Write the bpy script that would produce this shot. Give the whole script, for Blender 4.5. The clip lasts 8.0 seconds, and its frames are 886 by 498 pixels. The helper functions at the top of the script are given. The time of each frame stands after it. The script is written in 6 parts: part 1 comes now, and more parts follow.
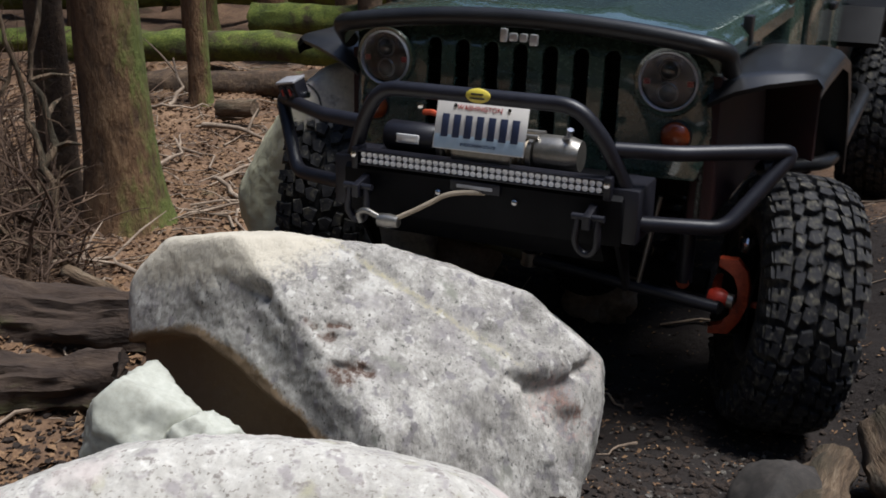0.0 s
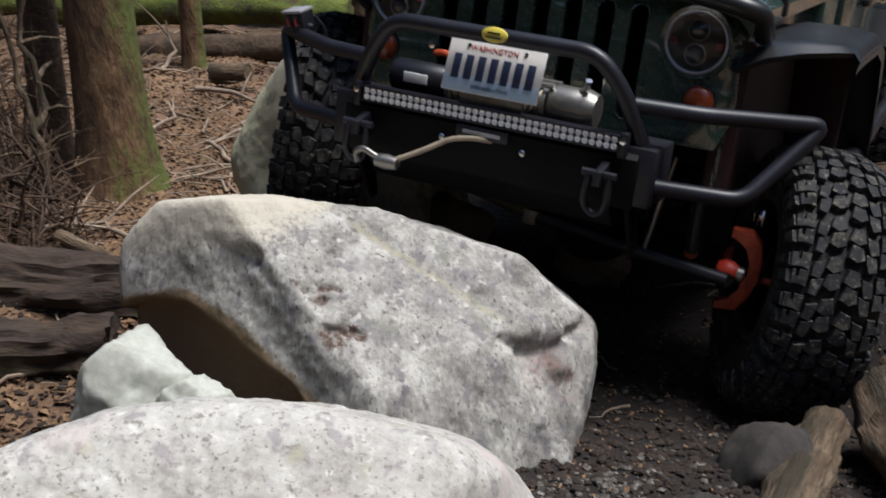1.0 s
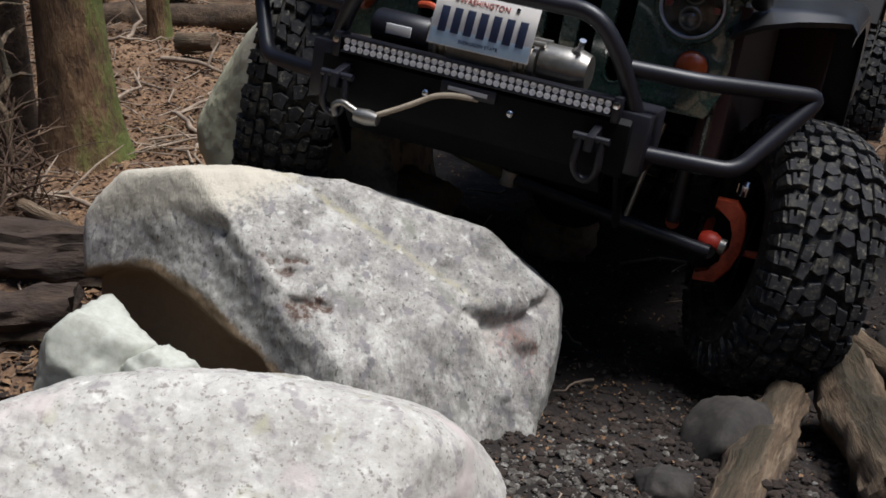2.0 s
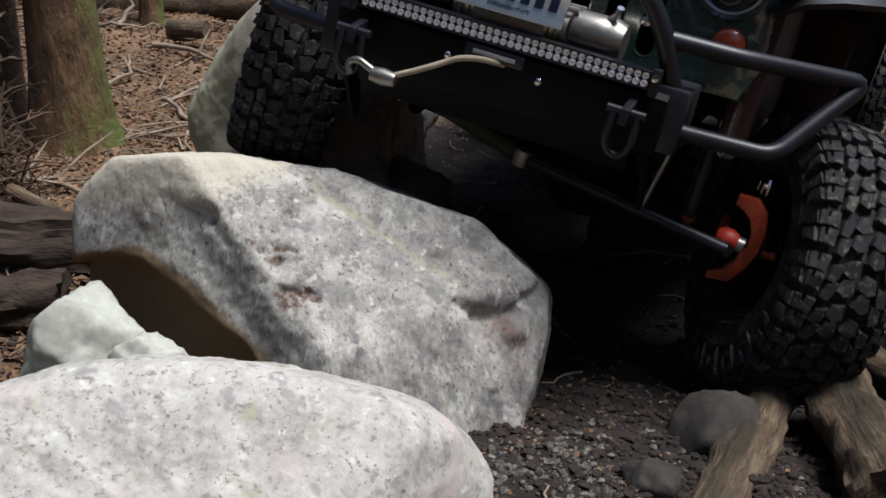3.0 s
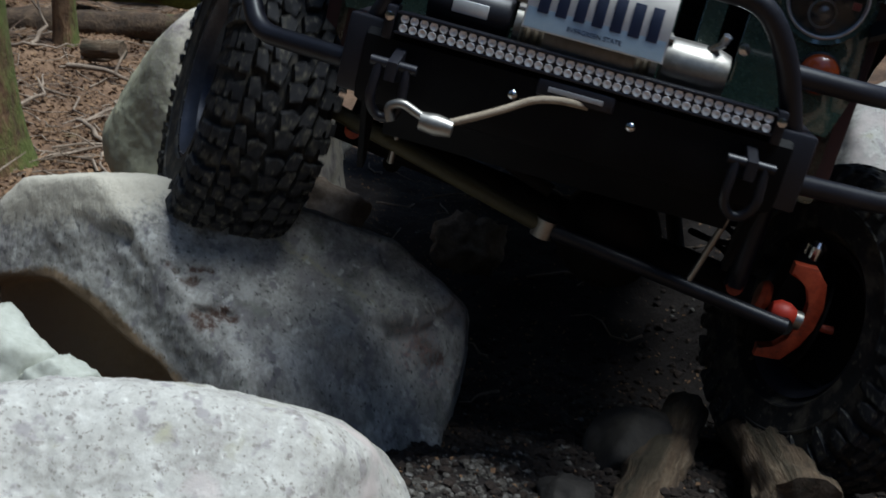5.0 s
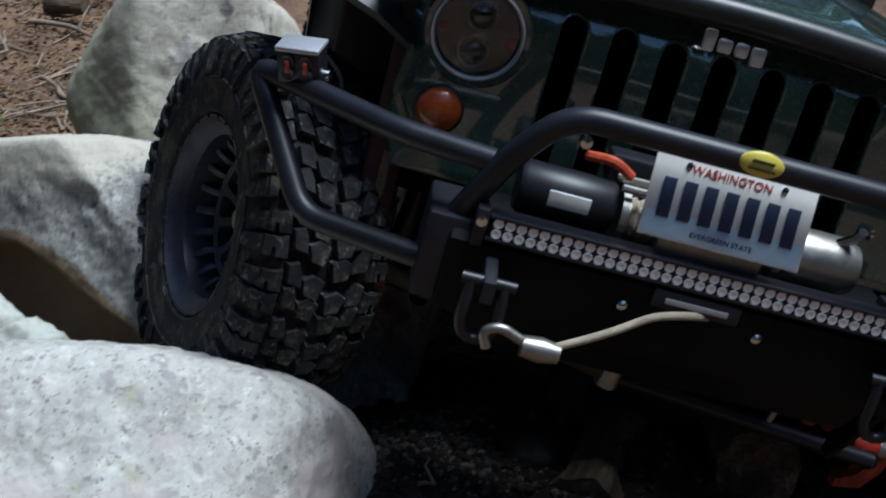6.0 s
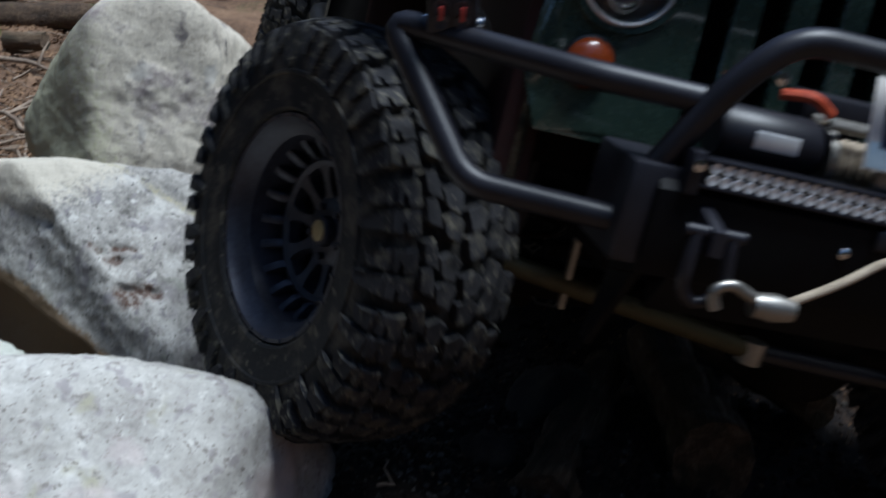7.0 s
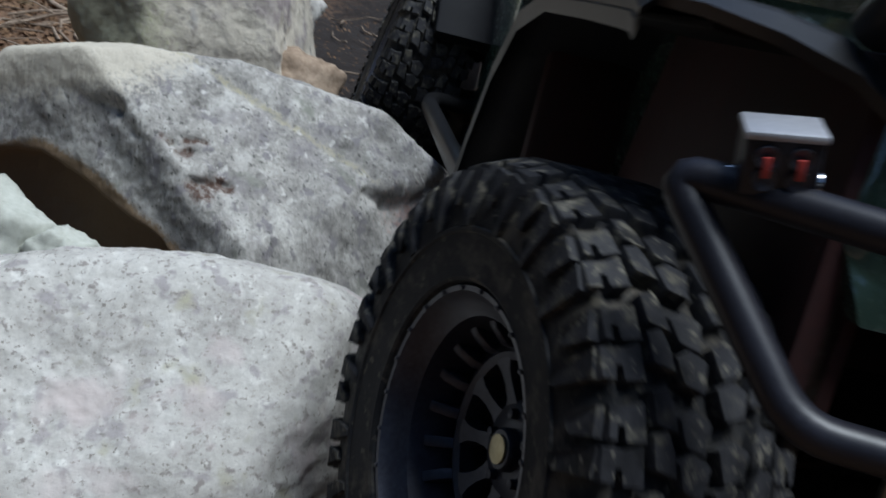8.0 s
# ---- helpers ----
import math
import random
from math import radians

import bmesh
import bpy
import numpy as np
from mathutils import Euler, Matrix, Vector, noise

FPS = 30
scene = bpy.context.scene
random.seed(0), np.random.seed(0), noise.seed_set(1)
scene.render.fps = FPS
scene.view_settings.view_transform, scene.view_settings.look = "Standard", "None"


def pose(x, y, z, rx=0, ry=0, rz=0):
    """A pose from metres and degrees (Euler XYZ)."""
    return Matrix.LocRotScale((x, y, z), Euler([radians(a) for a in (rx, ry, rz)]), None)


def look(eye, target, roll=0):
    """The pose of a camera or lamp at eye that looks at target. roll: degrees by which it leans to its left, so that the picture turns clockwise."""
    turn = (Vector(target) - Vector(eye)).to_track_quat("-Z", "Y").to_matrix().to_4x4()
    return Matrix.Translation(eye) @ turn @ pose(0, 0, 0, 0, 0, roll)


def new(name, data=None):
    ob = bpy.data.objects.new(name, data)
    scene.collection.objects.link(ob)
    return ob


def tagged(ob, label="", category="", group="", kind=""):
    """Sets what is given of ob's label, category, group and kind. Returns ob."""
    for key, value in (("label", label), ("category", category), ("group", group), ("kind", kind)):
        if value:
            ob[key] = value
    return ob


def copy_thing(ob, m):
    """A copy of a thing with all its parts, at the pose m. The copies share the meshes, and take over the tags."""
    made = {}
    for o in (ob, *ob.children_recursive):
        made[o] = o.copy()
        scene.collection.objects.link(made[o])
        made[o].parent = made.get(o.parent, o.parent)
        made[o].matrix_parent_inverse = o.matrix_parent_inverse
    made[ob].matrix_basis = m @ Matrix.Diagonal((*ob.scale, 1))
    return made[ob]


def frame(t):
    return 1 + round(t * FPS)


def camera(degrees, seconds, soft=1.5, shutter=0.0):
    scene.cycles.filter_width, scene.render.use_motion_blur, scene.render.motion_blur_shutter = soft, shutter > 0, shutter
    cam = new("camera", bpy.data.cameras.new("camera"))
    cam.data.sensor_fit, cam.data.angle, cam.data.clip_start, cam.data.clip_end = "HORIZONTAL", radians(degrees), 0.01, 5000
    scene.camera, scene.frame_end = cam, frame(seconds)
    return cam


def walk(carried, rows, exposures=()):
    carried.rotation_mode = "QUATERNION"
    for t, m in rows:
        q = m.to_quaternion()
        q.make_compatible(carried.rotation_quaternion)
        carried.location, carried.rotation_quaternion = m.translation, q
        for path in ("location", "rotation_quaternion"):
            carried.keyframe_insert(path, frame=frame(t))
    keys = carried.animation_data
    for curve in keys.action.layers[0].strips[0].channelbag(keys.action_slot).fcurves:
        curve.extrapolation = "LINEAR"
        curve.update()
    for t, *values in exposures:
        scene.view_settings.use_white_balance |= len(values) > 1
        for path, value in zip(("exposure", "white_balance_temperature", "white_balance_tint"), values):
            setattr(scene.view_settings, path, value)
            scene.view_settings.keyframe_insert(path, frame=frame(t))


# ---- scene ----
cam = camera(43.06, 8.0, soft=1.6, shutter=0.5)
walk(cam, [
    (0.0, pose(-0.017, 0.047, 1.605, 71.57, 0.01, 0.04)),
    (0.5, pose(-0.019, 0.049, 1.605, 70.85, -0.12, 0.75)),
    (1.0, pose(-0.001, 0.061, 1.594, 69.79, 0.09, -0.13)),
    (1.5, pose(-0.001, 0.057, 1.590, 68.95, -0.48, -2.30)),
    (1.7, pose(-0.001, 0.055, 1.590, 68.77, -0.83, -1.82)),
    (3.0, pose(-0.002, 0.061, 1.587, 68.07, -1.93, -1.72)),
    (3.5, pose(0.008, 0.052, 1.588, 68.31, -2.05, -3.62)),
    (4.0, pose(0.000, 0.050, 1.590, 67.86, -2.38, -3.01)),
    (4.5, pose(-0.000, 0.057, 1.592, 68.65, -2.67, -3.87)),
    (4.7, pose(0.006, 0.050, 1.588, 69.95, -2.82, -4.71)),
    (5.8, pose(0.009, -0.003, 1.592, 67.06, -3.77, -6.41)),
    (6.0, pose(0.024, 0.009, 1.618, 67.09, -3.29, -7.05)),
    (6.2, pose(0.045, -0.000, 1.633, 71.26, -2.66, -8.60)),
    (6.3, pose(0.052, -0.010, 1.627, 73.55, -3.00, -9.00)),
    (6.4, pose(0.057, -0.019, 1.619, 73.00, -3.35, -9.50)),
    (6.5, pose(0.060, -0.027, 1.610, 71.21, -3.73, -9.82)),
    (7.0, pose(0.063, -0.069, 1.580, 68.82, -2.10, -9.07)),
    (7.5, pose(0.015, -0.080, 1.555, 64.34, -1.79, -5.03)),
    (7.8, pose(-0.081, -0.037, 1.591, 64.02, -4.20, -6.72)),
    (8.0, pose(-0.138, -0.012, 1.607, 63.00, -4.32, -8.40)),
], exposures=[(0.0, 0.16, 6150, 11), (2.9, 0.14, 6150, 11), (3.6, -0.04, 5780, 4), (4.7, -0.08, 5720, 3), (5.8, -0.02, 5350, 4), (7.0, -0.05, 5400, 6), (8.0, -0.22, 5550, 6)])

# ---- world and sun ----
SUN_EL, SUN_AZ = radians(70), radians(86)
world = bpy.data.worlds.new("world")
scene.world = world
world.use_nodes = True
wn = world.node_tree
sky = wn.nodes.new("ShaderNodeTexSky")
sky.sky_type, sky.sun_disc, sky.sun_elevation, sky.sun_rotation = "NISHITA", False, SUN_EL, SUN_AZ
wn.links.new(sky.outputs[0], wn.nodes["Background"].inputs[0])
wn.nodes["Background"].inputs[1].default_value = 0.14
sun = new("sun", bpy.data.lights.new("sun", "SUN"))
sun.data.energy, sun.data.angle, sun.data.color = 5.0, radians(26), (1.0, 0.97, 0.91)
sun_from = Vector((math.sin(SUN_AZ) * math.cos(SUN_EL), math.cos(SUN_AZ) * math.cos(SUN_EL), math.sin(SUN_EL)))
sun.matrix_world = look(sun_from * 30, (0, 3, 0))


# ---- materials ----
def surf(name, stops, scale=4.0, rough=0.8, metal=0.0, bump=0.3, bscale=40.0, coat=0.0, stain=None, stain_scale=1.5,
         stain_at=0.58, spread=0.3, rvar=0.1, stretch=(1, 1, 1), detail=8.0, depth=0.01, marks=(), spec=0.5, speckle=(), vary=0.0):
    """A surface of mixed tones: broad noise and grain blended through a ramp, patches of stain, fine relief."""
    m = bpy.data.materials.new(name)
    m.use_nodes = True
    nt = m.node_tree
    b = nt.nodes["Principled BSDF"]
    co = nt.nodes.new("ShaderNodeTexCoord")
    mp = nt.nodes.new("ShaderNodeMapping")
    mp.inputs["Scale"].default_value = stretch
    nt.links.new(co.outputs["Object"], mp.inputs[0])
    if vary:
        info = nt.nodes.new("ShaderNodeObjectInfo")
        far = nt.nodes.new("ShaderNodeMath")
        far.operation = "MULTIPLY"
        far.inputs[1].default_value = vary
        nt.links.new(info.outputs["Random"], far.inputs[0])
        nt.links.new(far.outputs[0], mp.inputs["Location"])

    def noise_node(sc, det, ro=0.6):
        n = nt.nodes.new("ShaderNodeTexNoise")
        n.inputs["Scale"].default_value, n.inputs["Detail"].default_value, n.inputs["Roughness"].default_value = sc, det, ro
        nt.links.new(mp.outputs[0], n.inputs["Vector"])
        return n
    broad, fine = noise_node(scale, 4), noise_node(bscale, detail, 0.7)
    mix = nt.nodes.new("ShaderNodeMix")
    mix.data_type = "FLOAT"
    mix.inputs[0].default_value = 0.45
    nt.links.new(broad.outputs[0], mix.inputs[2])
    nt.links.new(fine.outputs[0], mix.inputs[3])
    ramp = nt.nodes.new("ShaderNodeValToRGB")
    el = ramp.color_ramp.elements
    while len(el) < len(stops):
        el.new(0.5)
    for i, c in enumerate(stops):
        el[i].position = 0.5 - spread / 2 + spread * i / max(1, len(stops) - 1)
        el[i].color = (*c, 1)
    nt.links.new(mix.outputs[0], ramp.inputs[0])
    colour = ramp.outputs[0]
    if stain:
        s = noise_node(stain_scale, 9, 0.65)
        sr = nt.nodes.new("ShaderNodeValToRGB")
        sr.color_ramp.elements[0].position, sr.color_ramp.elements[1].position = stain_at, stain_at + 0.12
        nt.links.new(s.outputs[0], sr.inputs[0])
        sm = nt.nodes.new("ShaderNodeMix")
        sm.data_type = "RGBA"
        nt.links.new(sr.outputs[0], sm.inputs[0])
        nt.links.new(colour, sm.inputs[6])
        sm.inputs[7].default_value = (*stain, 1)
        colour = sm.outputs[2]
    for tone, size, level in speckle:
        s = noise_node(size, 3, 0.55)
        sr = nt.nodes.new("ShaderNodeValToRGB")
        sr.color_ramp.elements[0].position, sr.color_ramp.elements[1].position = level - 0.01, level + (0.08 if size > 20 else 0.12)
        nt.links.new(s.outputs[0], sr.inputs[0])
        sm = nt.nodes.new("ShaderNodeMix")
        sm.data_type = "RGBA"
        nt.links.new(sr.outputs[0], sm.inputs[0])
        nt.links.new(colour, sm.inputs[6])
        sm.inputs[7].default_value = (*tone, 1)
        colour = sm.outputs[2]
    for key, tone in marks:
        at = nt.nodes.new("ShaderNodeAttribute")
        at.attribute_name = key
        ad = nt.nodes.new("ShaderNodeMath")
        ad.operation = "MULTIPLY_ADD"
        ad.inputs[1].default_value, ad.inputs[2].default_value = 1.2, -0.6
        nt.links.new(fine.outputs[0], ad.inputs[0])
        sm1 = nt.nodes.new("ShaderNodeMath")
        nt.links.new(at.outputs["Fac"], sm1.inputs[0])
        nt.links.new(ad.outputs[0], sm1.inputs[1])
        sr = nt.nodes.new("ShaderNodeValToRGB")
        sr.color_ramp.elements[0].position, sr.color_ramp.elements[1].position = 0.3, 0.62
        nt.links.new(sm1.outputs[0], sr.inputs[0])
        sm = nt.nodes.new("ShaderNodeMix")
        sm.data_type = "RGBA"
        nt.links.new(sr.outputs[0], sm.inputs[0])
        nt.links.new(colour, sm.inputs[6])
        sm.inputs[7].default_value = (*tone, 1)
        colour = sm.outputs[2]
    nt.links.new(colour, b.inputs["Base Color"])
    mr = nt.nodes.new("ShaderNodeMapRange")
    mr.inputs[3].default_value, mr.inputs[4].default_value = max(0.02, rough - rvar), min(1.0, rough + rvar)
    nt.links.new(fine.outputs[0], mr.inputs[0])
    nt.links.new(mr.outputs[0], b.inputs["Roughness"])
    b.inputs["Metallic"].default_value = metal
    b.inputs["Coat Weight"].default_value = coat
    b.inputs["Coat Roughness"].default_value = 0.06
    b.inputs["Coat IOR"].default_value = 1.75
    b.inputs["Specular IOR Level"].default_value = spec
    if bump:
        bp = nt.nodes.new("ShaderNodeBump")
        bp.inputs["Strength"].default_value, bp.inputs["Distance"].default_value = bump, depth
        nt.links.new(mix.outputs[0], bp.inputs["Height"])
        nt.links.new(bp.outputs[0], b.inputs["Normal"])
    return m


ROCK = surf("granite", [(0.12, 0.112, 0.10), (0.26, 0.245, 0.222), (0.385, 0.366, 0.332), (0.54, 0.52, 0.475)], 11, 0.85, 0, 1.0, 75,
            stain=(0.235, 0.215, 0.215), stain_scale=4.5, stain_at=0.55, spread=0.30, depth=0.010, stretch=(1.0, 1.0, 0.6),
            speckle=(((0.52, 0.50, 0.46), 8, 0.60), ((0.21, 0.195, 0.195), 24, 0.57), ((0.50, 0.48, 0.44), 30, 0.62), ((0.20, 0.20, 0.165), 14, 0.62), ((0.13, 0.12, 0.11), 45, 0.64), ((0.11, 0.105, 0.095), 90, 0.62)),
            marks=(("cream", (0.50, 0.455, 0.37)), ("rust", (0.085, 0.050, 0.036)), ("lip_brown", (0.17, 0.115, 0.065)), ("vein", (0.33, 0.30, 0.20)), ("pink", (0.36, 0.235, 0.20)), ("crack_shade", (0.095, 0.09, 0.08))))
ROCK_PALE = surf("pale granite", [(0.24, 0.22, 0.20), (0.38, 0.36, 0.325), (0.47, 0.45, 0.41), (0.58, 0.565, 0.52)], 7, 0.85, 0, 0.7, 60,
                 stain=(0.32, 0.285, 0.275), stain_scale=5, stain_at=0.54, spread=0.34, depth=0.008,
                 speckle=(((0.60, 0.58, 0.53), 10, 0.60), ((0.31, 0.285, 0.275), 22, 0.575), ((0.60, 0.58, 0.53), 28, 0.63), ((0.36, 0.34, 0.25), 12, 0.63), ((0.24, 0.215, 0.195), 40, 0.61), ((0.22, 0.20, 0.175), 95, 0.61), ((0.48, 0.42, 0.39), 5, 0.56)))
STONE_PALE = surf("smooth pale stone", [(0.28, 0.28, 0.235), (0.40, 0.405, 0.35), (0.50, 0.505, 0.45)], 6, 0.8, 0, 0.35, 45,
                  stain=(0.24, 0.25, 0.24), stain_scale=9, stain_at=0.57, spread=0.34, depth=0.006)
ROTTEN = surf("rotten wood", [(0.007, 0.004, 0.003), (0.026, 0.015, 0.010), (0.058, 0.037, 0.025), (0.115, 0.085, 0.057)], 10, 0.95, 0, 1.0, 22,
              stain=(0.062, 0.068, 0.018), stain_scale=5, stain_at=0.56, stretch=(1, 1, 0.28), depth=0.06, spread=0.40)
ROCK_BACK = surf("mottled pinkish granite", [(0.26, 0.225, 0.18), (0.50, 0.45, 0.37), (0.62, 0.565, 0.46), (0.72, 0.675, 0.565)], 4, 0.85, 0, 0.7, 50,
                 stain=(0.30, 0.255, 0.245), stain_scale=4, stain_at=0.53, spread=0.36, depth=0.015, speckle=(((0.15, 0.13, 0.125), 11, 0.59), ((0.58, 0.55, 0.49), 6, 0.60)), marks=(("lichen", (0.45, 0.43, 0.29)),))
STONE_WARM = surf("tan stone", [(0.10, 0.07, 0.045), (0.24, 0.175, 0.12), (0.37, 0.29, 0.21)], 5, 0.9, 0, 0.6, 50)
PEBBLE = surf("pebble", [(0.022, 0.018, 0.014), (0.065, 0.056, 0.046), (0.24, 0.225, 0.205)], 40, 0.9, 0, 0.4, 80, spread=0.36)
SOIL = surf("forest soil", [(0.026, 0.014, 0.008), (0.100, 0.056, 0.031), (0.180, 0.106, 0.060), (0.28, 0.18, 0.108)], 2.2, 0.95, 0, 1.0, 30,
            stain=(0.06, 0.072, 0.020), stain_scale=0.9, stain_at=0.60, spread=0.36, depth=0.04, marks=(("damp_shade", (0.013, 0.008, 0.006)),))
BARK = surf("bark", [(0.028, 0.014, 0.006), (0.13, 0.070, 0.032), (0.27, 0.165, 0.085)], 14, 0.95, 0, 1.0, 24,
            stain=(0.095, 0.105, 0.022), stain_scale=3.0, stain_at=0.57, stretch=(1, 1, 0.4), depth=0.07, spread=0.34, marks=(("moss", (0.105, 0.125, 0.024)),))
BARK_DARK = surf("dark bark", [(0.016, 0.010, 0.006), (0.060, 0.037, 0.021), (0.13, 0.085, 0.05)], 8, 0.95, 0, 1.0, 30,
                 stain=(0.055, 0.065, 0.02), stain_scale=4, stain_at=0.58, depth=0.04, spread=0.36)
MOSS = surf("moss", [(0.030, 0.040, 0.006), (0.105, 0.135, 0.020), (0.22, 0.25, 0.045)], 6, 1.0, 0, 1.0, 60,
            stain=(0.06, 0.042, 0.022), stain_scale=3.5, stain_at=0.50, depth=0.06)
DEADWOOD = surf("weathered wood", [(0.03, 0.017, 0.010), (0.14, 0.092, 0.054), (0.33, 0.25, 0.165)], 9, 0.9, 0, 1.0, 24, stretch=(3, 3, 0.3), depth=0.05, spread=0.36,
                stain=(0.045, 0.034, 0.018), stain_scale=2.8, stain_at=0.46)
TWIG = surf("dry twig", [(0.08, 0.055, 0.038), (0.22, 0.165, 0.12), (0.40, 0.32, 0.24)], 8, 0.9, 0, 0.3, 60, spread=0.4)
BRUSH = surf("dead brush", [(0.022, 0.011, 0.006), (0.065, 0.037, 0.022), (0.15, 0.098, 0.062)], 3, 0.9, 0, 0.3, 60)
LITTER = surf("leaf litter", [(0.034, 0.016, 0.008), (0.15, 0.083, 0.041), (0.36, 0.23, 0.12)], 9, 0.85, 0, 0.3, 90, spread=0.42)
NEEDLES = surf("foliage", [(0.02, 0.035, 0.01), (0.045, 0.075, 0.02), (0.08, 0.12, 0.03)], 1.5, 0.8, 0, 0, 30)
PAINT = surf("dark green paint", [(0.030, 0.055, 0.042), (0.040, 0.070, 0.054), (0.052, 0.085, 0.066)], 3, 0.26, 0.2, 0.02, 60, coat=1.0,
             stain=(0.050, 0.070, 0.056), stain_scale=9, stain_at=0.66, depth=0.002)
FLAT = surf("flat black steel", [(0.002, 0.002, 0.003), (0.004, 0.004, 0.005), (0.009, 0.009, 0.010)], 6, 0.6, 0.0, 0.12, 220, depth=0.002, spec=0.12,
            stain=(0.014, 0.012, 0.01), stain_scale=7, stain_at=0.66)
SATIN = surf("satin black steel", [(0.005, 0.005, 0.008), (0.010, 0.010, 0.015), (0.018, 0.018, 0.026)], 6, 0.42, 0.0, 0.12, 220, depth=0.002,
             stain=(0.02, 0.017, 0.014), stain_scale=7, stain_at=0.66, spec=0.4)
PLASTIC = surf("black plastic", [(0.004, 0.004, 0.005), (0.011, 0.011, 0.012), (0.02, 0.02, 0.021)], 5, 0.38, 0, 0.15, 300, depth=0.002,
               stain=(0.045, 0.04, 0.034), stain_scale=4, stain_at=0.66)
# Near-black with little gloss, for underbody, axle and radiator.
UNDER = surf("near-black steel", [(0.002, 0.0018, 0.0015), (0.005, 0.004, 0.0035), (0.011, 0.008, 0.007)], 6, 0.8, 0.0, 0.3, 60, spec=0.15)
LINER = surf("red oxide liner", [(0.012, 0.002, 0.0013), (0.025, 0.0037, 0.0026), (0.040, 0.007, 0.005)], 4, 0.7, 0, 0.2, 60)
RUBBER = surf("tyre rubber", [(0.004, 0.004, 0.005), (0.009, 0.009, 0.010), (0.020, 0.019, 0.018)], 9, 0.75, 0, 0.6, 70, depth=0.004,
              stain=(0.060, 0.052, 0.040), stain_scale=14, stain_at=0.50, spec=0.3, speckle=(((0.085, 0.075, 0.055), 45, 0.62),))
TREAD = surf("dusty tread rubber", [(0.012, 0.012, 0.014), (0.026, 0.026, 0.029), (0.046, 0.045, 0.045)], 12, 0.8, 0, 0.6, 60, depth=0.006,
             stain=(0.085, 0.078, 0.060), stain_scale=26, stain_at=0.53, spec=0.2, vary=40.0, speckle=(((0.008, 0.008, 0.009), 11, 0.56), ((0.13, 0.12, 0.095), 60, 0.60)))
RIM = surf("matt black alloy", [(0.018, 0.019, 0.027), (0.036, 0.038, 0.052), (0.062, 0.064, 0.076)], 8, 0.40, 0.4, 0.1, 90,
           stain=(0.06, 0.052, 0.04), stain_scale=8, stain_at=0.63)
CHROME = surf("bright steel", [(0.55, 0.55, 0.55), (0.72, 0.72, 0.72)], 8, 0.18, 1.0, 0.05, 90)
STEEL = surf("worn steel", [(0.22, 0.21, 0.19), (0.38, 0.36, 0.33)], 8, 0.4, 0.9, 0.1, 60)
BRASS = surf("dull brass", [(0.30, 0.25, 0.13), (0.50, 0.44, 0.26)], 10, 0.35, 0.6, 0.05, 80)
ORANGE = surf("orange paint", [(0.24, 0.028, 0.010), (0.40, 0.055, 0.018), (0.50, 0.09, 0.03)], 10, 0.5, 0, 0.1, 80, stain=(0.03, 0.02, 0.015), stain_scale=14, stain_at=0.56)
RED_BOOT = surf("red rubber", [(0.30, 0.018, 0.008), (0.48, 0.035, 0.014)], 10, 0.5, 0, 0.1, 60)
AMBER = surf("amber lens", [(0.17, 0.026, 0.005), (0.27, 0.05, 0.009)], 10, 0.25, 0, 0.1, 60, coat=0.2)
YELLOW = surf("yellow badge", [(0.62, 0.50, 0.06), (0.72, 0.60, 0.10)], 10, 0.35, 0, 0, 60)
OLIVE_TUBE = surf("dusty yellow tube", [(0.035, 0.030, 0.010), (0.075, 0.062, 0.022)], 10, 0.6, 0, 0.1, 60)
PLATE = surf("plate white", [(0.62, 0.60, 0.58), (0.72, 0.70, 0.67)], 6, 0.4, 0, 0, 60)
PLATE_BLUE = surf("plate pale blue", [(0.36, 0.48, 0.58), (0.46, 0.56, 0.64)], 6, 0.4, 0, 0, 60)
INK = surf("dark blue ink", [(0.02, 0.03, 0.07), (0.035, 0.045, 0.10)], 6, 0.5, 0, 0, 60)
RED_INK = surf("red ink", [(0.30, 0.03, 0.025), (0.42, 0.05, 0.04)], 6, 0.5, 0, 0, 60)
ROPE = surf("tan rope", [(0.26, 0.21, 0.15), (0.48, 0.40, 0.30)], 30, 0.9, 0, 0.5, 200)
SILVER = surf("silver badge", [(0.70, 0.70, 0.71), (0.82, 0.82, 0.83)], 8, 0.22, 0.3, 0, 60)
GREY_FACE = surf("grey cast face", [(0.30, 0.30, 0.32), (0.42, 0.42, 0.44)], 10, 0.4, 0.3, 0.1, 120)


def glass(name, tint=(1, 1, 1), rough=0.02):
    m = bpy.data.materials.new(name)
    m.use_nodes = True
    b = m.node_tree.nodes["Principled BSDF"]
    b.inputs["Base Color"].default_value = (*tint, 1)
    b.inputs["Transmission Weight"].default_value = 1.0
    b.inputs["Roughness"].default_value = rough
    b.inputs["IOR"].default_value = 1.45
    return m


COVER = glass("thin clear cover")
COVER.node_tree.nodes["Principled BSDF"].inputs["IOR"].default_value = 1.28
REFLECTOR = surf("dark chrome", [(0.015, 0.015, 0.018), (0.10, 0.10, 0.11)], 30, 0.14, 1.0, 0.25, 60)
DARK_GLASS = surf("dark window glass", [(0.010, 0.012, 0.012), (0.016, 0.018, 0.018)], 4, 0.04, 0, 0, 30, coat=1.0)


